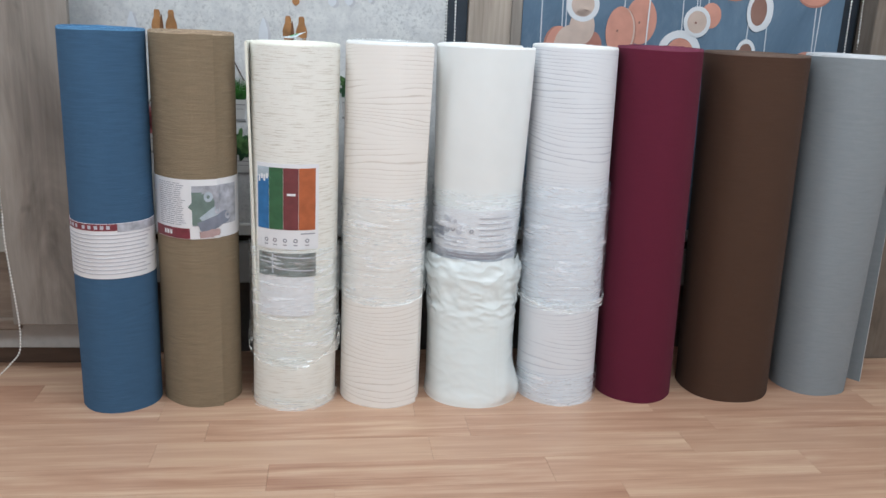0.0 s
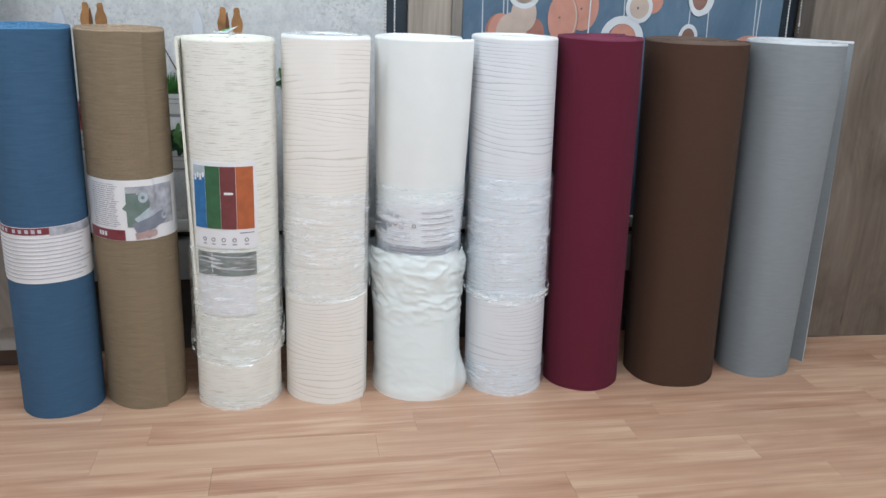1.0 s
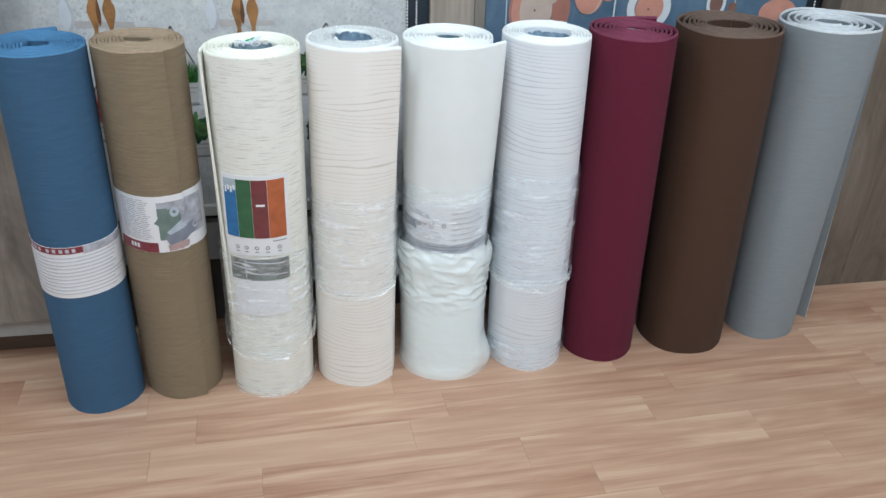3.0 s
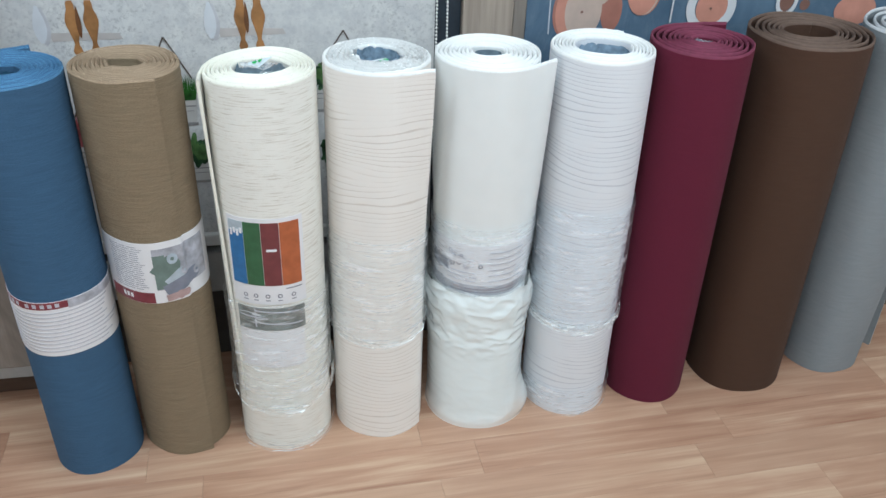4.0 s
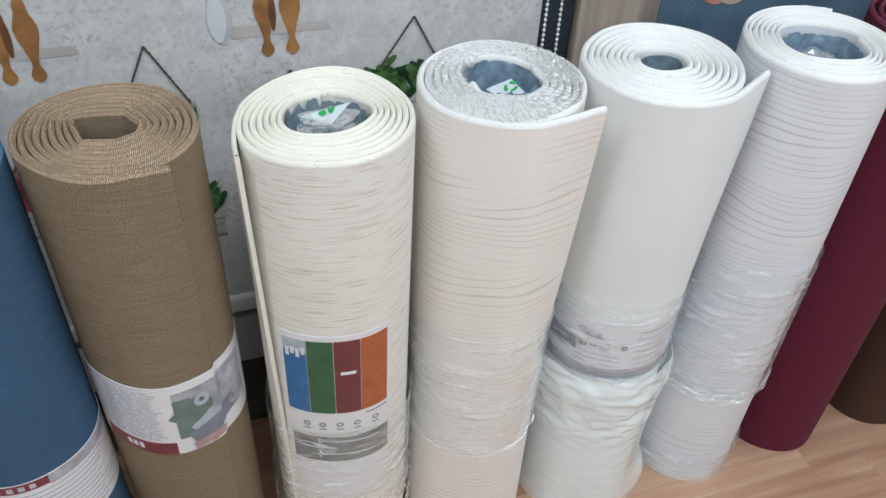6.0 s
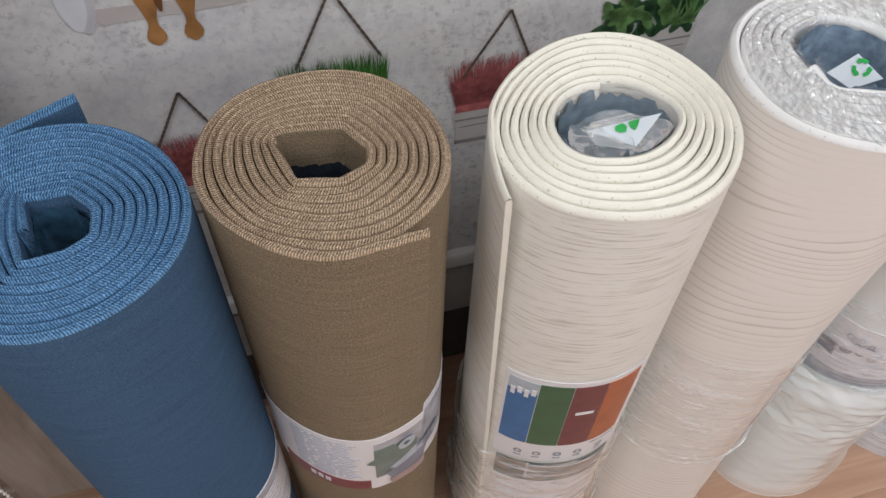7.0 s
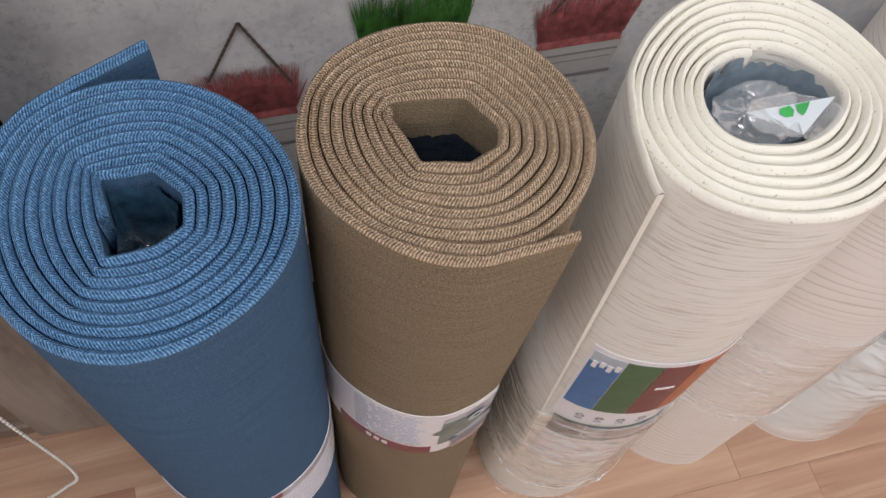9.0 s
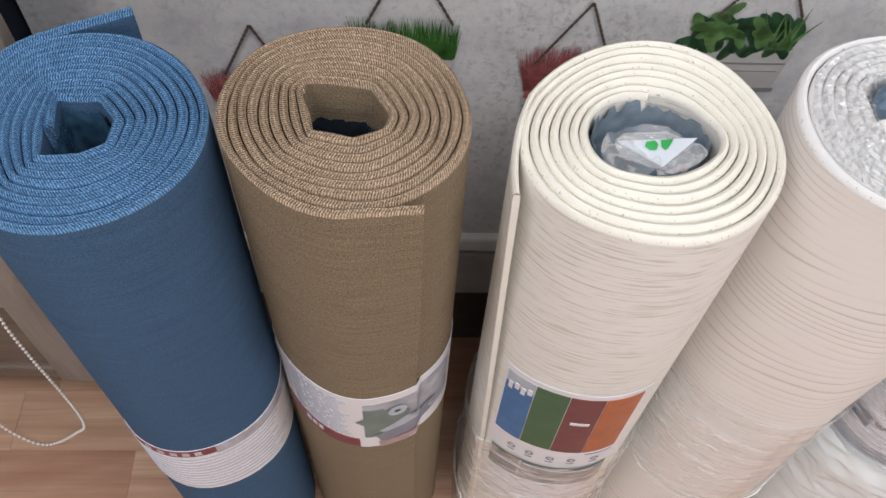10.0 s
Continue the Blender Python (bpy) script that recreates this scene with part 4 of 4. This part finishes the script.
# ---- printed pictures on the blinds ----
def flat(name, outlines, mat, parent, w, label="", thick=0.0004):
    """Flat printed shapes on the wall plane, each outline a list of (u, z), w metres out of the wall."""
    verts, faces = [], []
    for pts in outlines:
        b, n = len(verts), len(pts)
        on = FRONT if parent is left_blind else WALL
        verts += [on @ Vector((u, -w, z)) for u, z in pts] + [on @ Vector((u, -w + thick, z)) for u, z in pts]
        faces.append(tuple(range(b, b + n)))
        faces += [(b + i, b + i + n, b + (i + 1) % n + n, b + (i + 1) % n) for i in range(n)]
    me = mesh(name, verts, faces, mat, smooth=False)
    ob = new(name, me)
    ob.parent = parent
    return tagged(ob, label)


def oval(u, z, rx, rz, n=40, tilt=0.0):
    return [(u + rx * math.cos(a) * math.cos(tilt) - rz * math.sin(a) * math.sin(tilt), z + rx * math.cos(a) * math.sin(tilt) + rz * math.sin(a) * math.cos(tilt)) for a in (2 * math.pi * i / n for i in range(n))]


def hoop(u, z, rx, rz, k, tilt=0.0, n=40):
    o, i = oval(u, z, rx, rz, n, tilt), oval(u, z, rx * k, rz * k, n, tilt)
    return [[o[a], o[(a + 1) % n], i[(a + 1) % n], i[a]] for a in range(n)]


def stick(u0, z0, u1, z1, wd):
    d = Vector((u1 - u0, z1 - z0)).normalized() * wd / 2
    return [(u0 - d.y, z0 + d.x), (u1 - d.y, z1 + d.x), (u1 + d.y, z1 - d.x), (u0 + d.y, z0 - d.x)]


def spindle(u, z0, z1, wd, knob=False, n=44):
    """A turned wooden handle: swelling in the middle, thin neck."""
    at = [0, 0.04, 0.09, 0.15, 0.20, 0.27, 0.40, 0.55, 0.65, 0.75, 0.83, 0.88, 0.94, 1]
    wide = [0.1, 0.5, 0.62, 0.5, 0.3, 0.3, 0.55, 0.88, 0.98, 0.82, 0.55, 0.5, 0.52, 0.36]

    def half(f):
        if knob:
            return wd * float(np.interp(f, at, wide))
        return wd * (0.22 + 0.78 * math.sin(math.pi * f ** 0.8) ** 1.1)
    fs = [i / (n - 1) for i in range(n)]
    return [(u + half(f), z0 + (z1 - z0) * f) for f in fs] + [(u - half(f), z0 + (z1 - z0) * f) for f in reversed(fs)]


SPOON = plain("spoon_print", (0.33, 0.16, 0.055), 0.5, 0.35, 25)
SPOON_DARK = plain("spoon_shade_print", (0.15, 0.065, 0.025), 0.5, 0.3, 25)
GHOST = plain("pale_spoon_print", (0.63, 0.645, 0.68), 0.5, 0.05, 30)
GHOST_DARK = plain("pale_shadow_print", (0.50, 0.495, 0.52), 0.5, 0.1, 30)
SHELF = plain("shelf_shadow_print", (0.50, 0.46, 0.44), 0.5, 0.12, 14)
CORD = plain("dark_cord_print", (0.12, 0.092, 0.075), 0.7)
GRASS = plain("grass_print", (0.045, 0.15, 0.025), 0.5, 0.6, 60)
LEAF = plain("leaf_print", (0.03, 0.085, 0.035), 0.5, 0.6, 50)
LEAF_LIGHT = plain("pale_leaf_print", (0.10, 0.20, 0.06), 0.5, 0.5, 50)
HEATHER = plain("red_heather_print", (0.40, 0.115, 0.115), 0.5, 0.45, 90)
POT = plain("white_pot_print", (0.50, 0.48, 0.46), 0.5, 0.1, 20)
POTLINE = plain("pot_line_print", (0.26, 0.25, 0.245), 0.5, 0.1, 20)
SALMON = plain("salmon_print", (0.56, 0.27, 0.20), 0.5, 0.12, 18)
SALMON_DARK = plain("salmon_shade_print", (0.40, 0.18, 0.135), 0.5, 0.12, 18)
BEIGE = plain("beige_print", (0.56, 0.44, 0.37), 0.5, 0.1, 18)
UMBER = plain("umber_print", (0.24, 0.13, 0.10), 0.5, 0.15, 18)
RING = plain("white_ring_print", (0.68, 0.69, 0.71), 0.5, 0.04, 18)
STRING = plain("white_string_print", (0.55, 0.58, 0.62), 0.5, 0.05)

W0 = 0.0128
for du in (0.0, 0.342):
    for sh in ([(-0.835, 1.093), (-0.745, 1.090), (-0.742, 1.082), (-0.842, 1.084)], [(-0.86, 0.957), (-0.72, 0.953), (-0.715, 0.94), (-0.855, 0.938)]):
        flat("shelf_shadow", [[(u + du, z) for u, z in sh]], SHELF, stone_blind, W0, "printed shelf shadow")
    ghosts = [spindle(-0.719 + du, 1.075, 1.19, 0.015), spindle(-0.690 + du, 1.055, 1.195, 0.019, True), spindle(-0.645 + du, 1.06, 1.195, 0.019, True), spindle(-0.588 + du, 1.07, 1.19, 0.015), spindle(-0.874 + du, 0.935, 1.015, 0.013)]
    for g in ghosts:
        flat("spoon_shadow", [[(u + 0.007, z - 0.004) for u, z in g]], GHOST_DARK, stone_blind, W0 + 0.0004, "printed shadow of a pale spoon")
        flat("pale_spoon", [g], GHOST, stone_blind, W0 + 0.0008, "printed pale grey spoon")
    flat("wooden_spoon", [spindle(-0.787 + du, 1.052, 1.175, 0.0165, True)], SPOON, stone_blind, W0 + 0.0008, "printed brown wooden spoon")
    for uu, mm in ((-0.808, SPOON), (-0.772, SPOON)):
        flat("wooden_spoon", [spindle(uu + du, 0.905, 1.024, 0.0155, True)], mm, stone_blind, W0 + 0.0008, "printed brown wooden spoon")
    flat("wooden_spoon", [spindle(-0.797 + du, 0.945, 1.012, 0.005)], SPOON_DARK, stone_blind, W0 + 0.0012, "printed dark edge of a spoon")

rg = random.Random(21)


def tuft(u0, u1, z0, z1, count, lean, wd):
    out = []
    for _ in range(count):
        u = rg.uniform(u0, u1)
        h = (z1 - z0) * rg.uniform(0.55, 1.05)
        d = rg.uniform(-lean, lean)
        out.append([(u - wd, z0 + rg.uniform(-0.004, 0.004)), (u + wd, z0), (u + d, z0 + h)])
    return out


def leaves(u0, u1, z0, z1, count, size):
    out = []
    for _ in range(count):
        u, z, a = rg.uniform(u0, u1), rg.uniform(z0, z1), rg.uniform(0.2, 2.9)
        out.append(oval(u, z, size * rg.uniform(0.7, 1.3), size * 0.42, 10, a))
    return out


def hanger(apex, left, right):
    """A cord triangle that holds a printed pot."""
    outs = []
    for end in (left, right):
        k = 12
        for i in range(k):
            a, b = i / k, (i + 0.72) / k
            outs.append(stick(apex[0] + (end[0] - apex[0]) * a, apex[1] + (end[1] - apex[1]) * a, apex[0] + (end[0] - apex[0]) * b, apex[1] + (end[1] - apex[1]) * b, 0.0034))
        outs.append(stick(apex[0], apex[1], end[0], end[1], 0.0022))
    flat("cord", outs, CORD, stone_blind, W0 + 0.0020, "printed twisted cord")


def pot(u0, u1, ztop, zbot, kind):
    flat("pot", [[(u0 - 0.004, ztop), (u1 + 0.004, ztop), (u1 - 0.004, zbot), (u0 + 0.004, zbot)]], POT, stone_blind, W0 + 0.0008, "printed white hanging pot")
    for q in ((u0, ztop - 0.018, u1, ztop - 0.018, 0.003), (u0 + 0.006, ztop - 0.03, u1 - 0.006, ztop - 0.03, 0.0016), (u0, zbot + 0.002, u1, zbot + 0.002, 0.006)):
        flat("pot_line", [stick(*q)], POTLINE, stone_blind, W0 + 0.0012, "printed line on the pot")
    if kind == "red":
        flat("heather", tuft(u0, u1, ztop + 0.010, ztop + 0.080, 620, 0.016, 0.0010) + [[(u0, ztop - 0.004), (u1, ztop - 0.004), (u1 - 0.004, ztop + 0.040), (u0 + 0.004, ztop + 0.036)]], HEATHER, stone_blind, W0 + 0.0016, "printed red heather")
    elif kind == "grass":
        flat("grass", [[(u0, ztop - 0.004), (u1, ztop - 0.004), (u1 - 0.002, ztop + 0.02), (u0 + 0.002, ztop + 0.02)]], LEAF, stone_blind, W0 + 0.0014, "printed dark base of the grass")
        flat("grass", tuft(u0 - 0.002, u1 + 0.002, ztop, ztop + 0.058, 260, 0.011, 0.0013), GRASS, stone_blind, W0 + 0.0017, "printed green grass")
    else:
        flat("leaf", leaves(u0, u1, ztop, ztop + 0.045, 46, 0.016), LEAF, stone_blind, W0 + 0.0014, "printed dark leaves")
        flat("leaf", leaves(u0, u1, ztop + 0.015, ztop + 0.06, 16, 0.015), LEAF_LIGHT, stone_blind, W0 + 0.0018, "printed pale leaves")
        flat("leaf", tuft(u1 - 0.03, u1, ztop + 0.005, ztop + 0.07, 12, 0.035, 0.003), LEAF_LIGHT, stone_blind, W0 + 0.0022, "printed pointed leaves")


pot(-0.860, -0.762, 0.697, 0.640, "red")
pot(-0.692, -0.584, 0.798, 0.735, "grass")
pot(-0.497, -0.396, 0.738, 0.680, "red")
pot(-0.318, -0.198, 0.814, 0.752, "leaf")
pot(-0.66, -0.565, 0.640, 0.585, "leaf")
pot(-0.30, -0.20, 0.625, 0.575, "leaf")
hanger((-0.806, 0.841), (-0.845, 0.765), (-0.764, 0.745))
hanger((-0.634, 0.942), (-0.680, 0.845), (-0.585, 0.845))
hanger((-0.437, 0.880), (-0.490, 0.790), (-0.404, 0.795))
hanger((-0.246, 0.945), (-0.300, 0.865), (-0.205, 0.865))

# strings and discs on the slate blind
for q in ((0.229, 1.40, 0.240, 0.92), (0.288, 1.40, 0.298, 1.02), (0.299, 1.40, 0.309, 1.03), (0.375, 1.40, 0.387, 1.10), (0.345, 1.40, 0.354, 1.13), (0.470, 1.40, 0.478, 1.08), (0.538, 1.40, 0.541, 1.12), (0.643, 1.40, 0.655, 1.03), (0.680, 1.40, 0.695, 1.10), (0.689, 1.40, 0.703, 1.10), (0.712, 1.40, 0.729, 1.11), (0.909, 1.40, 0.909, 1.09), (0.915, 1.07, 0.918, 0.98), (0.857, 1.07, 0.857, 1.01), (1.062, 1.14, 1.068, 0.98), (1.078, 1.14, 1.077, 0.98)):
    flat("string", [stick(*q, 0.0032)], STRING, slate_blind, W0, "printed white string")
DISCS = [(0.487, 1.190, 0.026, 0.020, BEIGE, 0, 0), (0.393, 0.973, 0.027, 0.051, SALMON_DARK, 0, 0), (0.282, 0.972, 0.036, 0.062, SALMON_DARK, 0, 0), (0.291, 0.972, 0.038, 0.064, SALMON, 1, 0), (0.322, 0.972, 0.046, 0.067, BEIGE, 2, 0), (0.356, 1.036, 0.037, 0.050, BEIGE, 3, 0),
         (0.529, 1.061, 0.047, 0.066, SALMON, 0, 0), (0.478, 1.027, 0.040, 0.067, SALMON_DARK, 1, 0), (0.474, 1.028, 0.040, 0.068, BEIGE, 2, 0), (0.468, 1.029, 0.041, 0.069, SALMON, 3, 0), (0.657, 0.973, 0.044, 0.046, SALMON, 2, 0), (0.739, 1.086, 0.031, 0.036, SALMON, 0, 0), (0.700, 1.066, 0.031, 0.035, BEIGE, 2, 0),
         (0.804, 1.176, 0.057, 0.046, SALMON_DARK, 0, 0), (0.804, 1.182, 0.057, 0.046, SALMON, 1, 0), (0.883, 1.106, 0.026, 0.044, UMBER, 3, 0), (0.856, 0.988, 0.021, 0.028, UMBER, 2, 0), (0.911, 0.975, 0.014, 0.014, UMBER, 0, 0), (1.052, 1.180, 0.061, 0.056, SALMON_DARK, 0, 0), (1.052, 1.186, 0.061, 0.056, SALMON, 1, 0), (1.060, 0.958, 0.060, 0.040, SALMON, 0, 0), (0.895, 1.106, 0.034, 0.055, RING, 0, 0)]
for u, z, rx, rz, m, lay, tl in DISCS:
    flat("disc", [oval(u, z, rx, rz, 40, tl)], m, slate_blind, W0 + 0.0004 + 0.0004 * lay, "printed hanging disc")
for u, z, rx, rz, k in ((0.354, 1.096, 0.048, 0.046, 0.70), (0.653, 0.976, 0.066, 0.065, 0.66), (0.698, 1.066, 0.041, 0.044, 0.72), (0.883, 1.106, 0.036, 0.059, 0.70), (0.858, 0.986, 0.030, 0.039, 0.68)):
    flat("disc_ring", hoop(u, z, rx, rz, k), RING, slate_blind, W0 + 0.0022, "printed white ring")
flat("disc", [oval(0.354, 1.096, 0.034, 0.033)], BEIGE, slate_blind, W0 + 0.0016, "printed hanging disc")
for u, z in ((0.318, 0.972), (0.461, 1.030), (0.524, 1.056), (0.694, 1.064), (0.652, 0.972), (0.883, 1.108)):
    flat("disc_dot", [oval(u, z, 0.0035, 0.0035, 12)], UMBER, slate_blind, W0 + 0.0026, "printed dark dot")
flat("string", [stick(0.552, 1.40, 0.549, 0.94, 0.0042)], RING, slate_blind, W0 + 0.0030, "printed white string in front of the discs")

# ---- title bands on the sales blind ----
TEAL = plain("teal_print", (0.03, 0.36, 0.45), 0.5, 0.15, 12)
TEAL_DARK = plain("dark_teal_print", (0.02, 0.22, 0.29), 0.5, 0.15, 12)
HAZE = plain("hazy_sky_print", (0.42, 0.52, 0.55), 0.5, 0.12, 8)
ORNAMENT = plain("ornament_print", (0.24, 0.215, 0.165), 0.5, 0.6, 60)
STONEDARK = plain("dark_stone_print", (0.22, 0.215, 0.20), 0.5, 0.3, 18)
STONEPALE = plain("pale_stone_print", (0.33, 0.32, 0.29), 0.5, 0.25, 14)
LETTER = plain("letter_ink", (0.10, 0.11, 0.13), 0.5)
V0 = 0.1108


def across(z0, z1, mat, lay, label, name="print_band"):
    flat(name, [[(-2.09, z0), (-1.202, z0), (-1.202, z1), (-2.09, z1)]], mat, left_blind, V0 + 0.0004 * lay, label)


across(0.645, 2.2, TEAL, 0, "printed teal field")
flat("print_band", [[(-2.09, 0.96), (-1.202, 0.93), (-1.202, 2.2), (-2.09, 2.2)]], HAZE, left_blind, V0 + 0.0004, "printed hazy sky")
flat("print_band", [[(-1.9, 0.955), (-1.215, 0.893), (-1.9, 0.905)]], TEAL_DARK, left_blind, V0 + 0.0008, "printed dark teal ray")
flat("print_band", [[(-1.9, 0.885), (-1.215, 0.888), (-1.9, 0.84)]], TEAL_DARK, left_blind, V0 + 0.0008, "printed dark teal ray")
flat("print_band", [[(-1.9, 0.896), (-1.22, 0.893), (-1.22, 0.884), (-1.9, 0.868)]], PAPER_GREY, left_blind, V0 + 0.0012, "printed pale strip")
across(0.678, 0.684, TEAL_DARK, 2, "printed dark line")
across(0.641, 0.648, TEAL_DARK, 2, "printed dark line")
across(0.59, 0.642, STONEDARK, 1, "printed dark stone band")
across(0.43, 0.483, ORNAMENT, 1, "printed ornamental border")
for i in range(10):
    flat("ornament", [oval(-1.225 - 0.034 * i, 0.456, 0.012, 0.016, 16)], STONEDARK, left_blind, V0 + 0.0008, "printed border scroll")
across(0.425, 0.432, STONEDARK, 2, "printed border line")
across(0.481, 0.488, STONEDARK, 2, "printed border line")
across(0.36, 0.425, STONEPALE, 1, "printed pale stone band")
across(0.488, 0.53, STONEPALE, 1, "printed pale stone band")
across(0.704, 0.765, RING, 3, "white title band")
across(0.530, 0.589, RING, 3, "white title band")


def words(text, u, z, size, mat, parent, w, wide=1.0):
    cu = bpy.data.curves.new("words", "FONT")
    cu.body, cu.size, cu.extrude = text, size, 0.0003
    tmp = bpy.data.objects.new("words", cu)
    scene.collection.objects.link(tmp)
    me = bpy.data.meshes.new_from_object(tmp.evaluated_get(bpy.context.evaluated_depsgraph_get()))
    bpy.data.objects.remove(tmp)
    me.transform(FRONT @ Matrix.Translation((u, -w, z)) @ Matrix.Rotation(math.pi / 2, 4, "X") @ Matrix.Diagonal((wide, 1, 1, 1)))
    me.materials.clear()
    me.materials.append(mat)
    ob = new("lettering", me)
    ob.parent = parent
    return tagged(ob, "dark capital letters")


words("PELMENT", -1.322, 0.725, 0.0262, LETTER, left_blind, V0 + 0.0022, 0.95)
words("HD WALLPAPER", -1.356, 0.546, 0.0262, LETTER, left_blind, V0 + 0.0022, 0.84)


# ---- bead chains ----
def bead_chain(label, pts, pitch=0.0088, r=0.0029, clip=None):
    """Round beads on a cord along a smooth line through the given points."""
    P = [Vector(p) for p in pts]
    path = []
    for i in range(len(P) - 1):
        a, b, c, d = P[max(0, i - 1)], P[i], P[i + 1], P[min(len(P) - 1, i + 2)]
        for k in range(40):
            t = k / 40
            path.append(0.5 * ((2 * b) + (c - a) * t + (2 * a - 5 * b + 4 * c - d) * t * t + (3 * b - a - 3 * c + d) * t ** 3))
    path.append(P[-1])
    spots, need = [path[0]], pitch
    for a, b in zip(path, path[1:]):
        seg = (b - a).length
        while seg >= need and seg > 1e-9:
            a = a + (b - a) * (need / seg)
            spots.append(a)
            seg = (b - a).length
            need = pitch
        need -= seg
    ball = [(math.cos(2 * math.pi * i / 7) * math.cos(t), math.sin(2 * math.pi * i / 7) * math.cos(t), math.sin(t)) for t in (-0.9, -0.3, 0.3, 0.9) for i in range(7)] + [(0, 0, -1), (0, 0, 1)]
    bf = [(j * 7 + i, j * 7 + (i + 1) % 7, (j + 1) * 7 + (i + 1) % 7, (j + 1) * 7 + i) for j in range(3) for i in range(7)]
    bf += [((i + 1) % 7, i, 28) for i in range(7)] + [(21 + i, 21 + (i + 1) % 7, 29) for i in range(7)]
    verts, faces = [], []
    for s in spots:
        b = len(verts)
        verts += [(s.x + x * r, s.y + y * r, s.z + z * r) for x, y, z in ball]
        faces += [tuple(b + i for i in f) for f in bf]
    ch = thing("bead_chain", label, "blind chain", "blind chains")
    child("bead_string", mesh("bead_string", verts, faces, BEAD), ch)
    cu = bpy.data.curves.new("cord", "CURVE")
    cu.dimensions, cu.bevel_depth, cu.bevel_resolution = "3D", 0.0007, 1
    sp = cu.splines.new("POLY")
    sp.points.add(len(path) - 1)
    for q, v in zip(sp.points, path):
        q.co = (*v, 1)
    cu.materials.append(BEAD)
    child("cord", cu, ch)
    if clip:
        child("connector", mesh("connector", [(clip[0] + x * 0.0045, clip[1] + y * 0.0045, clip[2] + z * 0.008) for x, y, z in ball], bf, BEAD), ch)
    return ch


def on_wall(u, w, z):
    return WALL @ Vector((u, -w, z))


bead_chain("white bead chain loop at the stone blind's edge", [on_wall(-0.040, 0.03, 2.3), on_wall(-0.036, 0.03, 1.1), on_wall(-0.034, 0.03, 0.60), on_wall(-0.022, 0.03, 0.52), on_wall(-0.009, 0.03, 0.60), on_wall(-0.012, 0.03, 1.1), on_wall(-0.018, 0.03, 2.3)])
bead_chain("white bead chain loop at the slate blind's edge", [on_wall(1.148, 0.03, 2.3), on_wall(1.160, 0.03, 1.15), on_wall(1.170, 0.03, 0.9), on_wall(1.19, 0.03, 0.60), on_wall(1.215, 0.03, 0.9), on_wall(1.197, 0.03, 1.15), on_wall(1.170, 0.03, 2.3)], clip=on_wall(1.203, 0.03, 1.035))
bead_chain("white bead chain hanging in a loop to the floor", [(-1.165, 2.14, 2.3), (-1.186, 2.14, 1.1), (-1.204, 2.14, 0.867), (-1.262, 2.135, 0.42), (-1.322, 2.125, 0.14), (-1.318, 2.115, 0.045), (-1.255, 2.105, 0.004), (-1.180, 2.115, 0.06), (-1.146, 2.12, 0.14), (-1.176, 2.145, 0.40), (-1.194, 2.185, 0.50), (-1.192, 2.207, 0.60), (-1.188, 2.210, 0.8), (-1.186, 2.210, 1.1), (-1.17, 2.210, 2.3)])

bracket = thing("wall_bracket", "small dark metal bracket at the foot of the wood panel", "bracket")
BLACKMETAL = plain("dark_metal", (0.045, 0.042, 0.04), 0.45, 0.3, 60)
child("strip", wall_box(1.385, 1.392, 0.006, 0.022, 0.0, 0.180, GREYBAR, 0.001, on=FRONT), bracket)
child("clip", wall_box(1.380, 1.400, 0.006, 0.026, 0.150, 0.185, BLACKMETAL, 0.003, on=FRONT), bracket)
child("clip", wall_box(1.380, 1.398, 0.006, 0.026, 0.018, 0.045, BLACKMETAL, 0.003, on=FRONT), bracket)

# ---- floor planks ----
ANG = math.atan(0.14)
FLOOR = Matrix.Translation((0, 2.04, 0)) @ Matrix.Rotation(ANG, 4, "Z")
ROW, LONG = 0.1148, 0.668
JOINT = {0: -0.59, 1: -0.70, 2: -0.424, 3: -0.27}
rng = random.Random(4)
plank_mesh = box("plank", 0, LONG - 0.0004, -ROW + 0.0003, 0, -0.012, 0.0, FLOORWOOD, 0.0004)
for k in range(-7, 44):
    off = JOINT[k] if k in JOINT else rng.uniform(0, LONG)
    for i in range(-6, 7):
        a = (off % LONG) + i * LONG
        p = FLOOR @ Vector((a, -ROW * k, 0))
        q = FLOOR @ Vector((a + LONG, -ROW * k, 0))
        if p.x < -3.5 or q.x > 3.75 or p.y > 2.9 or p.y < -3.0 or p.y - 2.44 - 0.11 * p.x > 0.1:
            continue
        pl = child("plank", plank_mesh, box_floor)
        pl.matrix_basis = FLOOR @ Matrix.Translation((a, -ROW * k, 0))
